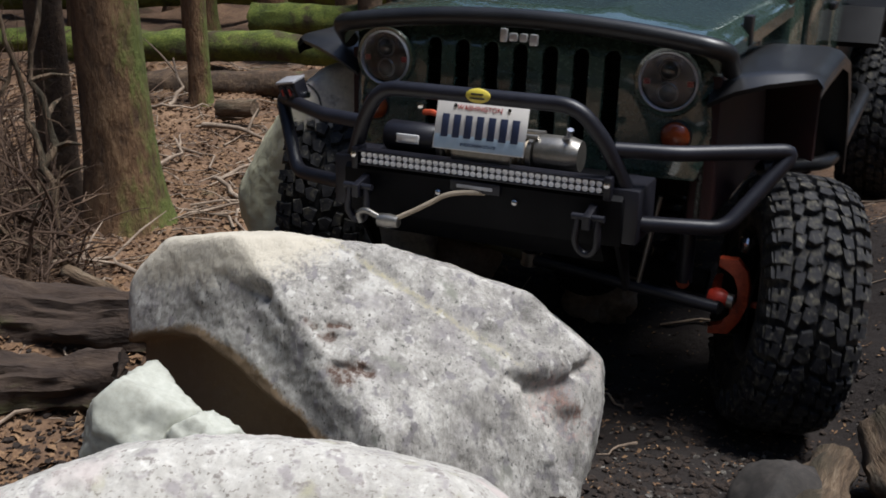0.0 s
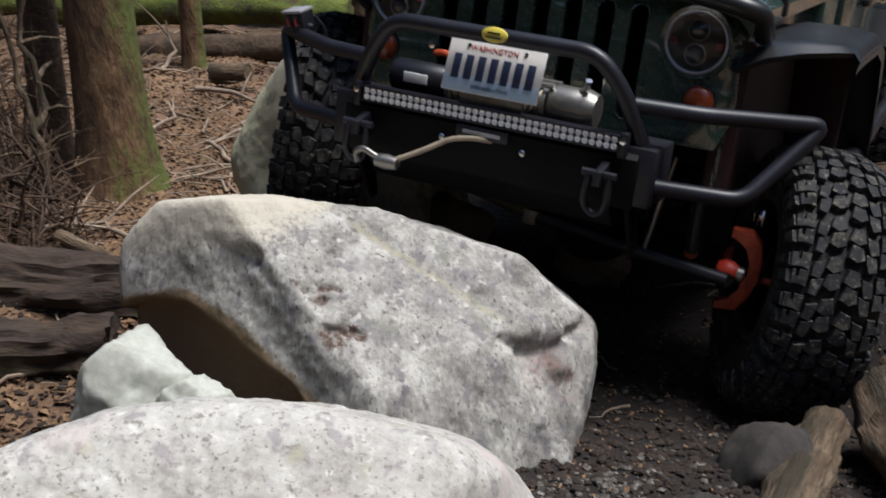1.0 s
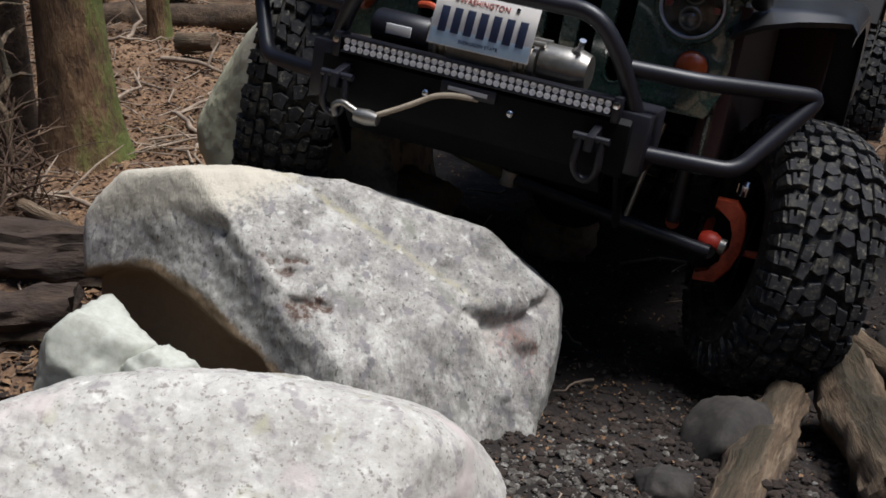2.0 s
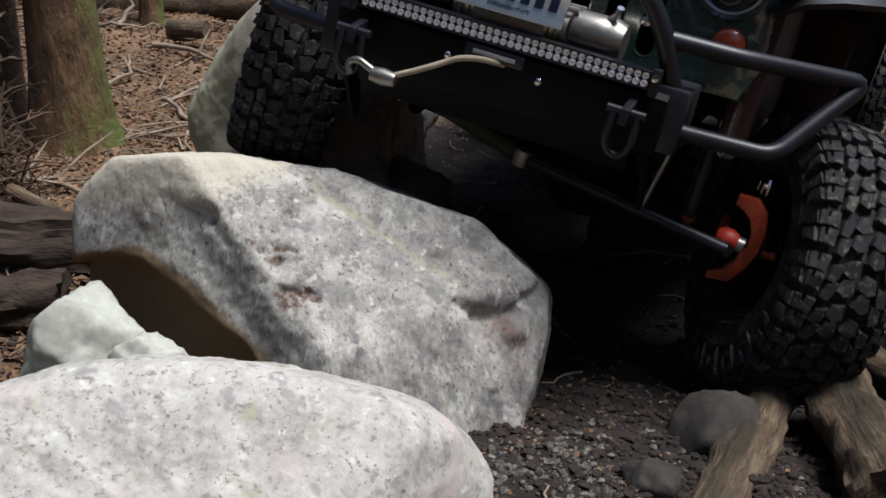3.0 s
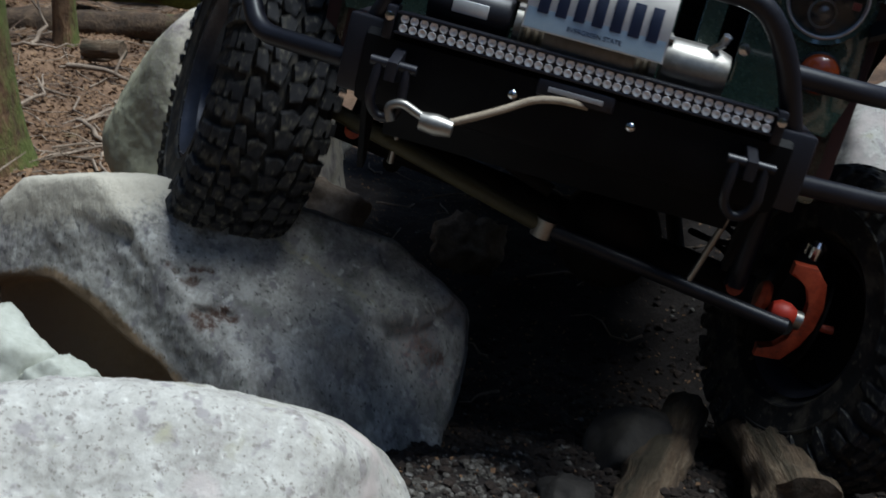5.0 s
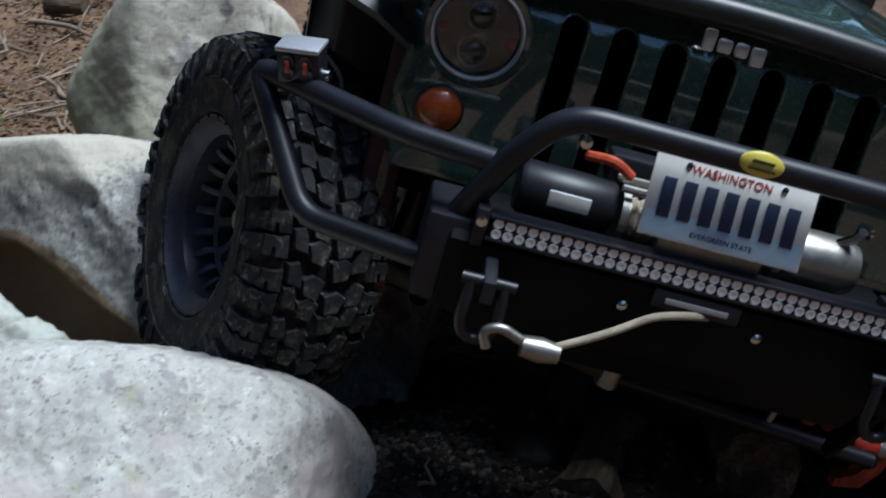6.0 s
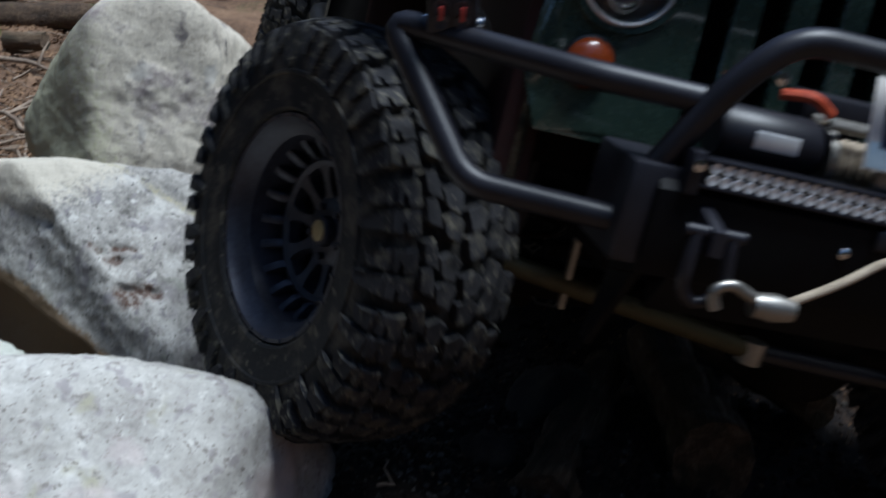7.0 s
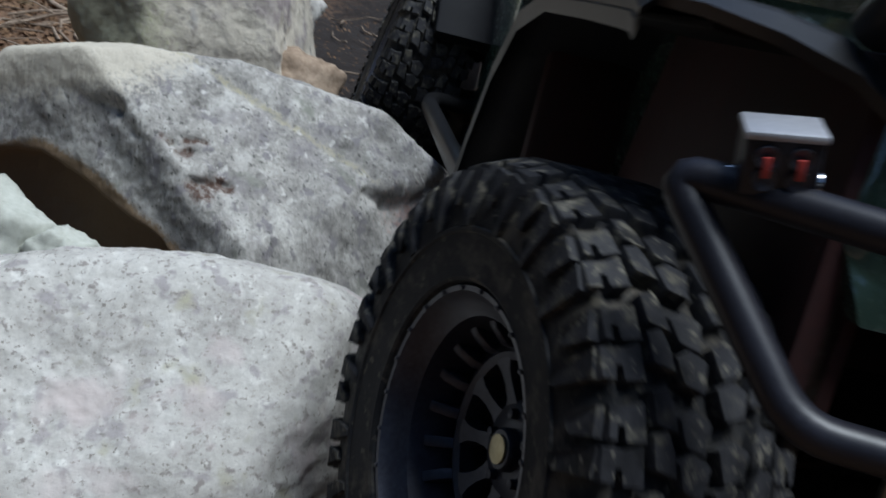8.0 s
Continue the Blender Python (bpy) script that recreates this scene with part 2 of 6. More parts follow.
# ---- mesh helpers ----
def part(name, bm, material, parent=None, label="", smooth=38, shadow=True):
    me = bpy.data.meshes.new(name)
    bmesh.ops.recalc_face_normals(bm, faces=bm.faces)
    bm.to_mesh(me)
    bm.free()
    me.shade_smooth()
    if smooth:
        me.set_sharp_from_angle(angle=radians(smooth))
    me.materials.append(material)
    ob = new(name, me)
    if parent:
        ob.parent = parent
    if label:
        ob["label"] = label
    return ob


def thing(name, label, category, group="", kind=""):
    return tagged(new(name), label, category, group, kind)


def add_box(bm, lo, hi, bevel=0.008, m=None, seg=2):
    r = bmesh.ops.create_cube(bm, size=1.0)
    vs = r["verts"]
    for v in vs:
        v.co = Vector([lo[i] + (v.co[i] + 0.5) * (hi[i] - lo[i]) for i in range(3)])
    if bevel:
        es = {e for v in vs for e in v.link_edges}
        r = bmesh.ops.bevel(bm, geom=list(es), offset=bevel, segments=seg, affect="EDGES", profile=0.5, clamp_overlap=True)
        vs = list({v for f in r["faces"] for v in f.verts} | {v for v in vs if v.is_valid})
    if m is not None:
        bmesh.ops.transform(bm, matrix=m, verts=vs)
    return vs


def box(lo, hi, bevel=0.008, m=None):
    bm = bmesh.new()
    add_box(bm, lo, hi, bevel, m)
    return bm


def rounded(pts, r=0.05, n=5):
    """A path with its corners rounded."""
    pts = [Vector(p) for p in pts]
    out = [pts[0]]
    for a, b, c in zip(pts, pts[1:], pts[2:]):
        d = min(r, (a - b).length * 0.45, (c - b).length * 0.45)
        p, q = b + (a - b).normalized() * d, b + (c - b).normalized() * d
        for i in range(n + 1):
            t = i / n
            out.append((1 - t) ** 2 * p + 2 * t * (1 - t) * b + t * t * q)
    return out + [pts[-1]]


def add_tube(bm, pts, r, seg=12, caps=True):
    """A swept tube; r is a radius or one radius for each point."""
    pts = [Vector(p) for p in pts]
    rs = r if isinstance(r, (list, tuple)) else [r] * len(pts)
    up = None
    rings = []
    for i, p in enumerate(pts):
        d = (pts[min(i + 1, len(pts) - 1)] - pts[max(i - 1, 0)]).normalized()
        if up is None:
            up = d.orthogonal().normalized()
        up = (up - d * up.dot(d)).normalized()
        side = d.cross(up)
        rings.append([bm.verts.new(p + rs[i] * (math.cos(a) * up + math.sin(a) * side)) for a in [2 * math.pi * k / seg for k in range(seg)]])
    for a, b in zip(rings, rings[1:]):
        for k in range(seg):
            bm.faces.new((a[k], a[(k + 1) % seg], b[(k + 1) % seg], b[k]))
    if caps:
        bm.faces.new(rings[0])
        bm.faces.new(rings[-1][::-1])


def tube(pts, r, seg=12, bend=0.0):
    bm = bmesh.new()
    add_tube(bm, rounded(pts, bend) if bend else pts, r, seg)
    return bm


def add_lathe(bm, profile, n=48, axis="x", at=(0, 0, 0), closed=False):
    """A profile of (radius, place along the axis) turned about an axis."""
    rings = []
    for r, h in profile:
        ring = []
        for k in range(n):
            a = 2 * math.pi * k / n
            c, s = r * math.cos(a), r * math.sin(a)
            co = {"x": (h, c, s), "y": (c, h, s), "z": (c, s, h)}[axis]
            ring.append(bm.verts.new(Vector(co) + Vector(at)))
        rings.append(ring)
    pairs = list(zip(rings, rings[1:])) + ([(rings[-1], rings[0])] if closed else [])
    for a, b in pairs:
        for k in range(n):
            bm.faces.new((a[k], a[(k + 1) % n], b[(k + 1) % n], b[k]))
    if not closed:
        bm.faces.new(rings[0])
        bm.faces.new(rings[-1][::-1])


def lathe(profile, n=48, axis="x", at=(0, 0, 0), closed=False):
    bm = bmesh.new()
    add_lathe(bm, profile, n, axis, at, closed)
    return bm


def add_prism(bm, outline, lo, hi, axis="y", bevel=0.0):
    """An outline of (u, v) pushed out along an axis from lo to hi."""
    def co(u, v, h):
        return {"x": (h, u, v), "y": (u, h, v), "z": (u, v, h)}[axis]
    a = [bm.verts.new(co(u, v, lo)) for u, v in outline]
    b = [bm.verts.new(co(u, v, hi)) for u, v in outline]
    fs = [bm.faces.new(a), bm.faces.new(b[::-1])]
    n = len(a)
    for k in range(n):
        fs.append(bm.faces.new((a[k], b[k], b[(k + 1) % n], a[(k + 1) % n])))
    if bevel:
        es = [e for f in fs[:2] for e in f.edges]
        bmesh.ops.bevel(bm, geom=es, offset=bevel, segments=2, affect="EDGES", profile=0.5, clamp_overlap=True)


def prism(outline, lo, hi, axis="y", bevel=0.0):
    bm = bmesh.new()
    add_prism(bm, outline, lo, hi, axis, bevel)
    return bm


def fbm(p, octaves=4):
    return noise.fractal(p, 0.6, 2.1, octaves, noise_basis="PERLIN_ORIGINAL")


# ---- ground ----
def lump(x, y, cx, cy, rx, ry):
    return math.exp(-(((x - cx) / rx) ** 2 + ((y - cy) / ry) ** 2))


def ground_height(x, y):
    h = -0.09 + 0.0 * x
    h += 0.20 * lump(x, y, 0.25, 2.2, 0.55, 0.6)
    h += 0.03 * lump(x, y, 1.15, 2.45, 0.5, 0.55)
    h -= 0.20 * lump(x, y, 1.15, 3.75, 0.75, 0.75)
    h -= 0.12 * lump(x, y, 0.2, 3.9, 0.6, 0.7)
    h -= 0.18 * lump(x, y, 1.2, 7.0, 1.6, 2.0)
    h -= 0.25 * lump(x, y, 1.6, 1.6, 0.5, 0.6)
    h += 0.30 * lump(x, y, 2.3, 4.2, 0.7, 1.2)
    h += 0.10 * lump(x, y, -1.5, 3.9, 0.7, 0.5)
    far = min(1.0, max(0.0, (math.hypot(x, y - 3) - 4) / 10))
    h += 0.10 * fbm(Vector((x * 0.5, y * 0.5, 3.1)), 3) * (1 + 3 * far)
    near = max(0.0, 1 - math.hypot(x, y - 4) / 14)
    h += 0.22 * lump(x, y, -0.02, 4.65, 0.26, 0.3)
    h += 0.010 * near * noise.noise(Vector((x * 13, y * 13, 4.2)))
    h += 0.035 * near * fbm(Vector((x * 3.2, y * 3.2, 1.7)), 4)
    return h


def spaced(lo, hi, fine_lo, fine_hi, step, growth=1.16):
    v = list(np.arange(fine_lo, fine_hi, step))
    s, a = step, fine_hi
    while a < hi:
        v.append(a)
        s *= growth
        a += s
    s, a = step, fine_lo
    while a > lo:
        s *= growth
        a -= s
        v.insert(0, a)
    return v


def build_ground():
    xs, ys = spaced(-300, 300, -3.6, 2.8, 0.034), spaced(-60, 400, 1.2, 9.6, 0.034)
    verts = [(x, y, ground_height(x, y)) for y in ys for x in xs]
    n = len(xs)
    faces = [(j * n + i, j * n + i + 1, (j + 1) * n + i + 1, (j + 1) * n + i) for j in range(len(ys) - 1) for i in range(n - 1)]
    me = bpy.data.meshes.new("ground")
    me.from_pydata(verts, [], faces)
    me.shade_smooth()
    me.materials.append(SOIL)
    # Damp soil, darkened further by painted shade under the vehicle and between boulders.
    damp_shade = me.attributes.new("damp_shade", "FLOAT", "POINT")
    damp_shade.data.foreach_set("value", [min(1.0, 1.25 * lump(x, y, 0.95, 3.9, 1.15, 1.7) + 0.62 * lump(x, y, 0.9, 2.3, 0.9, 0.6) + 0.6 * lump(x, y, 0.55, 5.3, 0.7, 1.3) + 0.8 * lump(x, y, 1.3, 7.0, 1.2, 2.2) + 0.5 * lump(x, y, -0.7, 2.8, 0.3, 0.3)) for x, y, _ in verts])
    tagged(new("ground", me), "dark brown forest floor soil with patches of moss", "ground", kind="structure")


build_ground()


def build_light_wall():
    """A closed far-forest wall all round, out of view, added to block low skylight."""
    bm = bmesh.new()
    n, rings = 240, []
    for step in range(5):
        ring = []
        for k in range(n):
            a = 2 * math.pi * k / n
            d = Vector((math.cos(a), math.sin(a), 0))
            r = 34 + 2.5 * noise.noise(d * 6 + Vector((0, 0, step)))
            # Lower and ragged towards +y, which leaves sky to reflect in the hood.
            top = 10.5 - 4.5 * d.y + 5.0 * noise.noise(d * 14) + 4.0 * noise.noise(d * 31)
            ring.append(bm.verts.new((r * d.x, 6 + r * d.y, -1.0 + (max(2.0, top) + 1.0) * step / 4)))
        rings.append(ring)
    for p, q in zip(rings, rings[1:]):
        for k in range(n):
            bm.faces.new((p[k], p[(k + 1) % n], q[(k + 1) % n], q[k]))
    tagged(part("backdrop", bm, surf("forest light wall", [(0.008, 0.008, 0.005), (0.022, 0.026, 0.012), (0.045, 0.05, 0.02)], 1.2, 1.0, 0, 0, 14, stretch=(1, 1, 0.2)), smooth=0),
           "unseen dark forest wall that blocks low sky light", "backdrop", kind="structure")


build_light_wall()


# ---- boulders ----
def boulder(name, at, planes, material, label, sharp=16, level=5, rough=0.02, scale=3.0, seed=0, dents=(), category="boulder", group="", grooves=(), carve=None, tones=()):
    """A stone: the rounded body that a set of planes (normal, distance) encloses, weathered by noise, with pits and grooves."""
    bm = bmesh.new()
    bmesh.ops.create_icosphere(bm, subdivisions=level, radius=1.0)
    pl = []
    for a, b, c, o in planes:
        k = Vector((a, b, c))
        pl.append((k.normalized() / k.length, k.normalized(), o / k.length))
    off = Vector((seed * 7.3, seed * 3.1, seed * 1.7))
    for v in bm.verts:
        d = v.co.normalized()
        s = 0.0
        for _, n, o in pl:
            q = n.dot(d) / o
            if q > 0:
                s += q ** sharp
        r = s ** (-1.0 / sharp)
        p = d * r
        w = fbm(p * scale + off, 5) * rough + fbm(p * scale * 5 + off, 4) * rough * 0.3
        w += -abs(noise.noise(p * scale * 0.7 + off * 2)) * rough * 0.8
        w += rough * 0.45 * (round(3 * noise.noise(p * scale * 1.3 + off * 3)) / 3)
        for x, y, z, rad, deep in dents:
            q = (p - Vector((x, y, z))).length / rad
            if q < 2.5:
                w -= deep * math.exp(-q * q) * (1 + 0.5 * noise.noise(p * 30 + off))
        for a, b, rad, deep in grooves:
            a, b = Vector(a), Vector(b)
            u = p + Vector((noise.noise(p * 45), noise.noise(p * 45 + off), noise.noise(p * 45 - off))) * min(0.010, rad * 0.8)
            t = max(0.0, min(1.0, (u - a).dot(b - a) / (b - a).length_squared))
            q = (u - a.lerp(b, t)).length / rad
            if q < 2.5:
                w -= deep * math.exp(-q * q)
        v.co = p + d * w
        if carve:
            v.co += carve(v.co)
    fields = {}
    bm.verts.ensure_lookup_table()
    for key, tests in tones:
        fields[key] = [tests(v.co) for v in bm.verts]
    ob = part(name, bm, material, smooth=0)
    for key, values in fields.items():
        ob.data.attributes.new(key, "FLOAT", "POINT").data.foreach_set("value", values)
    ob.location = at
    return tagged(ob, label, category, group)


MID = (-0.25, 3.15, 0.2)


def near_to(p, spots):
    return max(math.exp(-((p - Vector(s[:3])).length / s[3]) ** 2) for s in spots)


def overhang(p):
    """The hollow under the boulder's lip."""
    q = p + Vector((noise.noise(p * 9), noise.noise(p * 9 + Vector((5, 0, 0))), noise.noise(p * 9 + Vector((0, 5, 0))))) * 0.022
    e = min(-0.688 * q.x - 0.406 * q.y - 0.602 * q.z - 0.261, -0.547 * q.x - 0.431 * q.y - 0.717 * q.z - 0.207, 0.157 + 0.109 * q.x - 0.36 * q.y - 0.926 * q.z)
    k = max(0.0, min(1.0, e / 0.05))
    return Vector((0.35, 0.9, 0.05)) * (0.10 * k * k * (3 - 2 * k))


# Browner and darker than the granite, below the boulder's lip.
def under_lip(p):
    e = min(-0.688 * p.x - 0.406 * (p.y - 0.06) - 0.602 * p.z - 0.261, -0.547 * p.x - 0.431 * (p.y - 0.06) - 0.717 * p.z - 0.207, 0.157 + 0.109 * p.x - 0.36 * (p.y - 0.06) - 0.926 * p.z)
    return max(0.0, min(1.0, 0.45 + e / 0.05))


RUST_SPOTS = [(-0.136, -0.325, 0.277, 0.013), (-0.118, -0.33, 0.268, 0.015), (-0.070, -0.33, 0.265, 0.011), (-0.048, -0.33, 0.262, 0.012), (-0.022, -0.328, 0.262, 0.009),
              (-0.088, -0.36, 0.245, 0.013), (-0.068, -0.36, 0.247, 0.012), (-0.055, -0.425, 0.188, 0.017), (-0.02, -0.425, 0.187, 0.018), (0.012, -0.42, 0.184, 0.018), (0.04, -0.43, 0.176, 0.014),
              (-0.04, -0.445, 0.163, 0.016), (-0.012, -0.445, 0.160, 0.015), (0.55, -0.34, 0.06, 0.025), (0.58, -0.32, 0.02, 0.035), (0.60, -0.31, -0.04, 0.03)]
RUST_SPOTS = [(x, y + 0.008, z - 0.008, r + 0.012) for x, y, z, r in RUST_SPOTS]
mid_grooves = [((0.41 + 0.035 * k, -0.17 - 0.012 * k, 0.29 - 0.03 * k), (0.47 + 0.035 * k, -0.24 - 0.012 * k, 0.23 - 0.03 * k), 0.009, 0.013) for k in range(5)]
mid_grooves += [((0.66, -0.25, 0.12), (0.48, -0.42, 0.06), 0.022, 0.035), ((0.58, -0.38, 0.06), (0.60, -0.42, -0.12), 0.022, 0.03),
                ((0.06, -0.17, 0.36), (0.45, -0.33, 0.16), 0.03, 0.012), ((-0.10, -0.42, 0.21), (0.0, -0.57, 0.06), 0.018, 0.012),
                ((-0.56, -0.20, 0.33), (-0.28, -0.28, 0.33), 0.032, 0.026), ((-0.62, -0.12, 0.30), (-0.46, -0.22, 0.25), 0.05, 0.025)]
# the fold beside the ridge, the crease under the cap, and the rusty pits
mid_grooves += [((-0.315, -0.215, 0.29), (-0.085, -0.455, 0.01), 0.055, 0.018), ((-0.376, -0.151, 0.34), (-0.25, -0.258, 0.335), 0.018, 0.022), ((-0.25, -0.255, 0.32), (-0.20, -0.31, 0.27), 0.014, 0.012),
                ((-0.136, -0.325, 0.277), (-0.118, -0.33, 0.268), 0.015, 0.018), ((-0.072, -0.33, 0.265), (-0.020, -0.328, 0.262), 0.011, 0.013), ((-0.088, -0.36, 0.245), (-0.066, -0.36, 0.247), 0.013, 0.014),
                ((-0.058, -0.425, 0.188), (0.042, -0.43, 0.176), 0.017, 0.020), ((-0.042, -0.445, 0.163), (-0.008, -0.447, 0.158), 0.013, 0.014), ((0.43, -0.355, 0.13), (0.50, -0.362, 0.085), 0.018, 0.028)]
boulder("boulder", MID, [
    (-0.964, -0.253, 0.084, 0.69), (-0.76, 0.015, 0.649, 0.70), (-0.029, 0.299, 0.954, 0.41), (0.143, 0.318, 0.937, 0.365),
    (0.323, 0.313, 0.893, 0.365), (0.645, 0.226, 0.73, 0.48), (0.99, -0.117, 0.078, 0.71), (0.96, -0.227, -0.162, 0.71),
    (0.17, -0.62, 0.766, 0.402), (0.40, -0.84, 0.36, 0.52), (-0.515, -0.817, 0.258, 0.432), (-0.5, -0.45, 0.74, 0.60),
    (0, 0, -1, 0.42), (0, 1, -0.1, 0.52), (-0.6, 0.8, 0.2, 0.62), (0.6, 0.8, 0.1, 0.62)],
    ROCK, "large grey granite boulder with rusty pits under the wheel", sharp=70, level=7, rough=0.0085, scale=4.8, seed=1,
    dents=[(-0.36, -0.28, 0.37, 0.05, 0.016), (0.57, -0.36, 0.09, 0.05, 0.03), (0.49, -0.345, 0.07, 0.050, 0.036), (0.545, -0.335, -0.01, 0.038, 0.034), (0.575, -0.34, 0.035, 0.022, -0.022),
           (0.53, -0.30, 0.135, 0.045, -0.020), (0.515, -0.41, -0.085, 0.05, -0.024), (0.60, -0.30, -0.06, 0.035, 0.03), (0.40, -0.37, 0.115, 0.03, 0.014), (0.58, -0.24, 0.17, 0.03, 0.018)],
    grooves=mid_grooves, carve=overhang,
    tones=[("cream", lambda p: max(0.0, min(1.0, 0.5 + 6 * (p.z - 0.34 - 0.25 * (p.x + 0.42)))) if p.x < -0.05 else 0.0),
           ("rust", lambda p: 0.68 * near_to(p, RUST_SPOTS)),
           ("lip_brown", under_lip),
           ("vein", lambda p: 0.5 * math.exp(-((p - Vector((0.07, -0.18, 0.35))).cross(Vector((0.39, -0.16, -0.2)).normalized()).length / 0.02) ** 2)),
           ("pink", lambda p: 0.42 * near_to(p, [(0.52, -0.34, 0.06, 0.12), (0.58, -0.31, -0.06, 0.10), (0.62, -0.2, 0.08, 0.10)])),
           # Dark cracks at the right; shade below the cap painted into the rock.
           ("crack_shade", lambda p: 0.42 * near_to(p, [(0.45, -0.20, 0.26, 0.07), (0.52, -0.25, 0.2, 0.06), (-0.30, -0.22, 0.33, 0.05), (-0.40, -0.13, 0.32, 0.04)]))])
NEAR = (-0.55, 2.0, 0.2)
boulder("boulder", NEAR, [
    (-0.396, 0.327, 0.858, 0.362), (-0.136, 0.435, 0.89, 0.332), (0.101, 0.475, 0.874, 0.357), (0.249, 0.466, 0.849, 0.416),
    (0.516, 0.408, 0.753, 0.552), (0.827, 0.244, 0.506, 0.730), (0.965, 0.072, 0.254, 0.805), (0.78, -0.60, 0.15, 0.56), (0, -0.55, 0.83, 0.30),
    (0, -0.95, 0.3, 0.42), (-0.9, 0, 0.4, 0.72), (0, 0, -1, 0.4), (0, 1, 0, 0.42), (0.5, -0.7, 0.3, 0.66), (0.7, -0.3, -0.4, 0.66)],
    ROCK_PALE, "smooth pale granite boulder in front of the others", sharp=14, level=7, rough=0.012, scale=3.2, seed=2)
BACK = (-0.4, 4.4, 0.4)
boulder("boulder", BACK, [
    (-0.931, -0.088, 0.354, 0.409), (-0.835, -0.018, 0.55, 0.389), (-0.549, 0.074, 0.833, 0.456), (-0.074, 0.151, 0.986, 0.519),
    (0.611, 0.162, 0.775, 0.51), (-0.922, -0.257, -0.29, 0.421), (0.9, -0.2, 0.1, 0.36), (0.2, -0.95, 0.2, 0.33), (-0.7, -0.7, 0.15, 0.36),
    (0, 1, 0, 0.45), (0, 0, -1, 0.5)],
    ROCK_BACK, "pale upright boulder tinged green beside the tyre", sharp=26, level=6, rough=0.014, scale=3.0, seed=3,
    tones=[("lichen", lambda p: 0.75 * max(0.0, min(1.0, 0.62 - 2.2 * (p.x + 0.10 + 0.25 * p.z))))])


def stone(at, size, seed, material, label, name="rock", category="rock", level=4, sharp=12, rough=0.03, group="", turn=0):
    rnd = random.Random(seed)
    planes = []
    for k in range(13):
        z = 1 - 2 * (k + 0.5) / 13
        a = k * 2.4 + rnd.uniform(-0.4, 0.4)
        s = math.sqrt(1 - z * z)
        n = Vector((s * math.cos(a) / size[0], s * math.sin(a) / size[1], z / size[2]))
        planes.append((n.x, n.y, n.z, rnd.uniform(0.82, 1.05)))
    ob = boulder(name, at, planes, material, label, sharp, level, rough, 3.0 / max(size) * 0.6, seed, category=category, group=group)
    ob.rotation_euler = (0, 0, radians(turn))
    return ob


CRUMB = surf("damp soil crumb", [(0.007, 0.004, 0.003), (0.020, 0.012, 0.008), (0.046, 0.030, 0.020)], 30, 0.95, 0, 0.6, 120, spread=0.4)
STONE_DARK = surf("dark stone", [(0.012, 0.010, 0.008), (0.030, 0.025, 0.021), (0.065, 0.055, 0.046)], 6, 0.85, 0, 0.6, 60)


def build_stones():
    stone((-0.80, 2.68, 0.18), (0.155, 0.15, 0.20), 11, STONE_PALE, "small pale stone wedged under the big boulder", level=5, sharp=50, rough=0.012)
    stone((-0.635, 2.60, 0.21), (0.11, 0.08, 0.10), 12, STONE_PALE, "small whitish stone wedged between boulders", level=5, sharp=40, rough=0.008)
    stone((-0.02, 4.22, 0.15), (0.25, 0.14, 0.12), 13, STONE_WARM, "tan stone lying behind the big boulder", level=5, sharp=22, rough=0.012)
    stone((0.60, 4.25, 0.02), (0.15, 0.12, 0.12), 14, STONE_WARM, "angular stone in the shade under the vehicle", sharp=20)
    stone((-0.06, 4.98, 0.22), (0.18, 0.15, 0.16), 15, ROCK_PALE, "whitish stone behind the vehicle's front wheels", sharp=20)
    stone((2.42, 4.3, 0.25), (0.5, 0.55, 0.5), 16, ROCK_PALE, "grey boulder standing beside the vehicle", "boulder", "boulder", 5)
    stone((0.90, 2.74, -0.03), (0.15, 0.12, 0.12), 17, STONE_DARK, "dark grey stone in front of the front tyre", turn=20, sharp=20, rough=0.01)
    stone((1.75, 3.3, -0.06), (0.20, 0.22, 0.16), 18, STONE_DARK, "grey stone half buried in soil", sharp=20)
    stone((0.62, 2.35, 0.07), (0.07, 0.06, 0.05), 20, STONE_DARK, "small dark stone among gravel", rough=0.006)


build_stones()


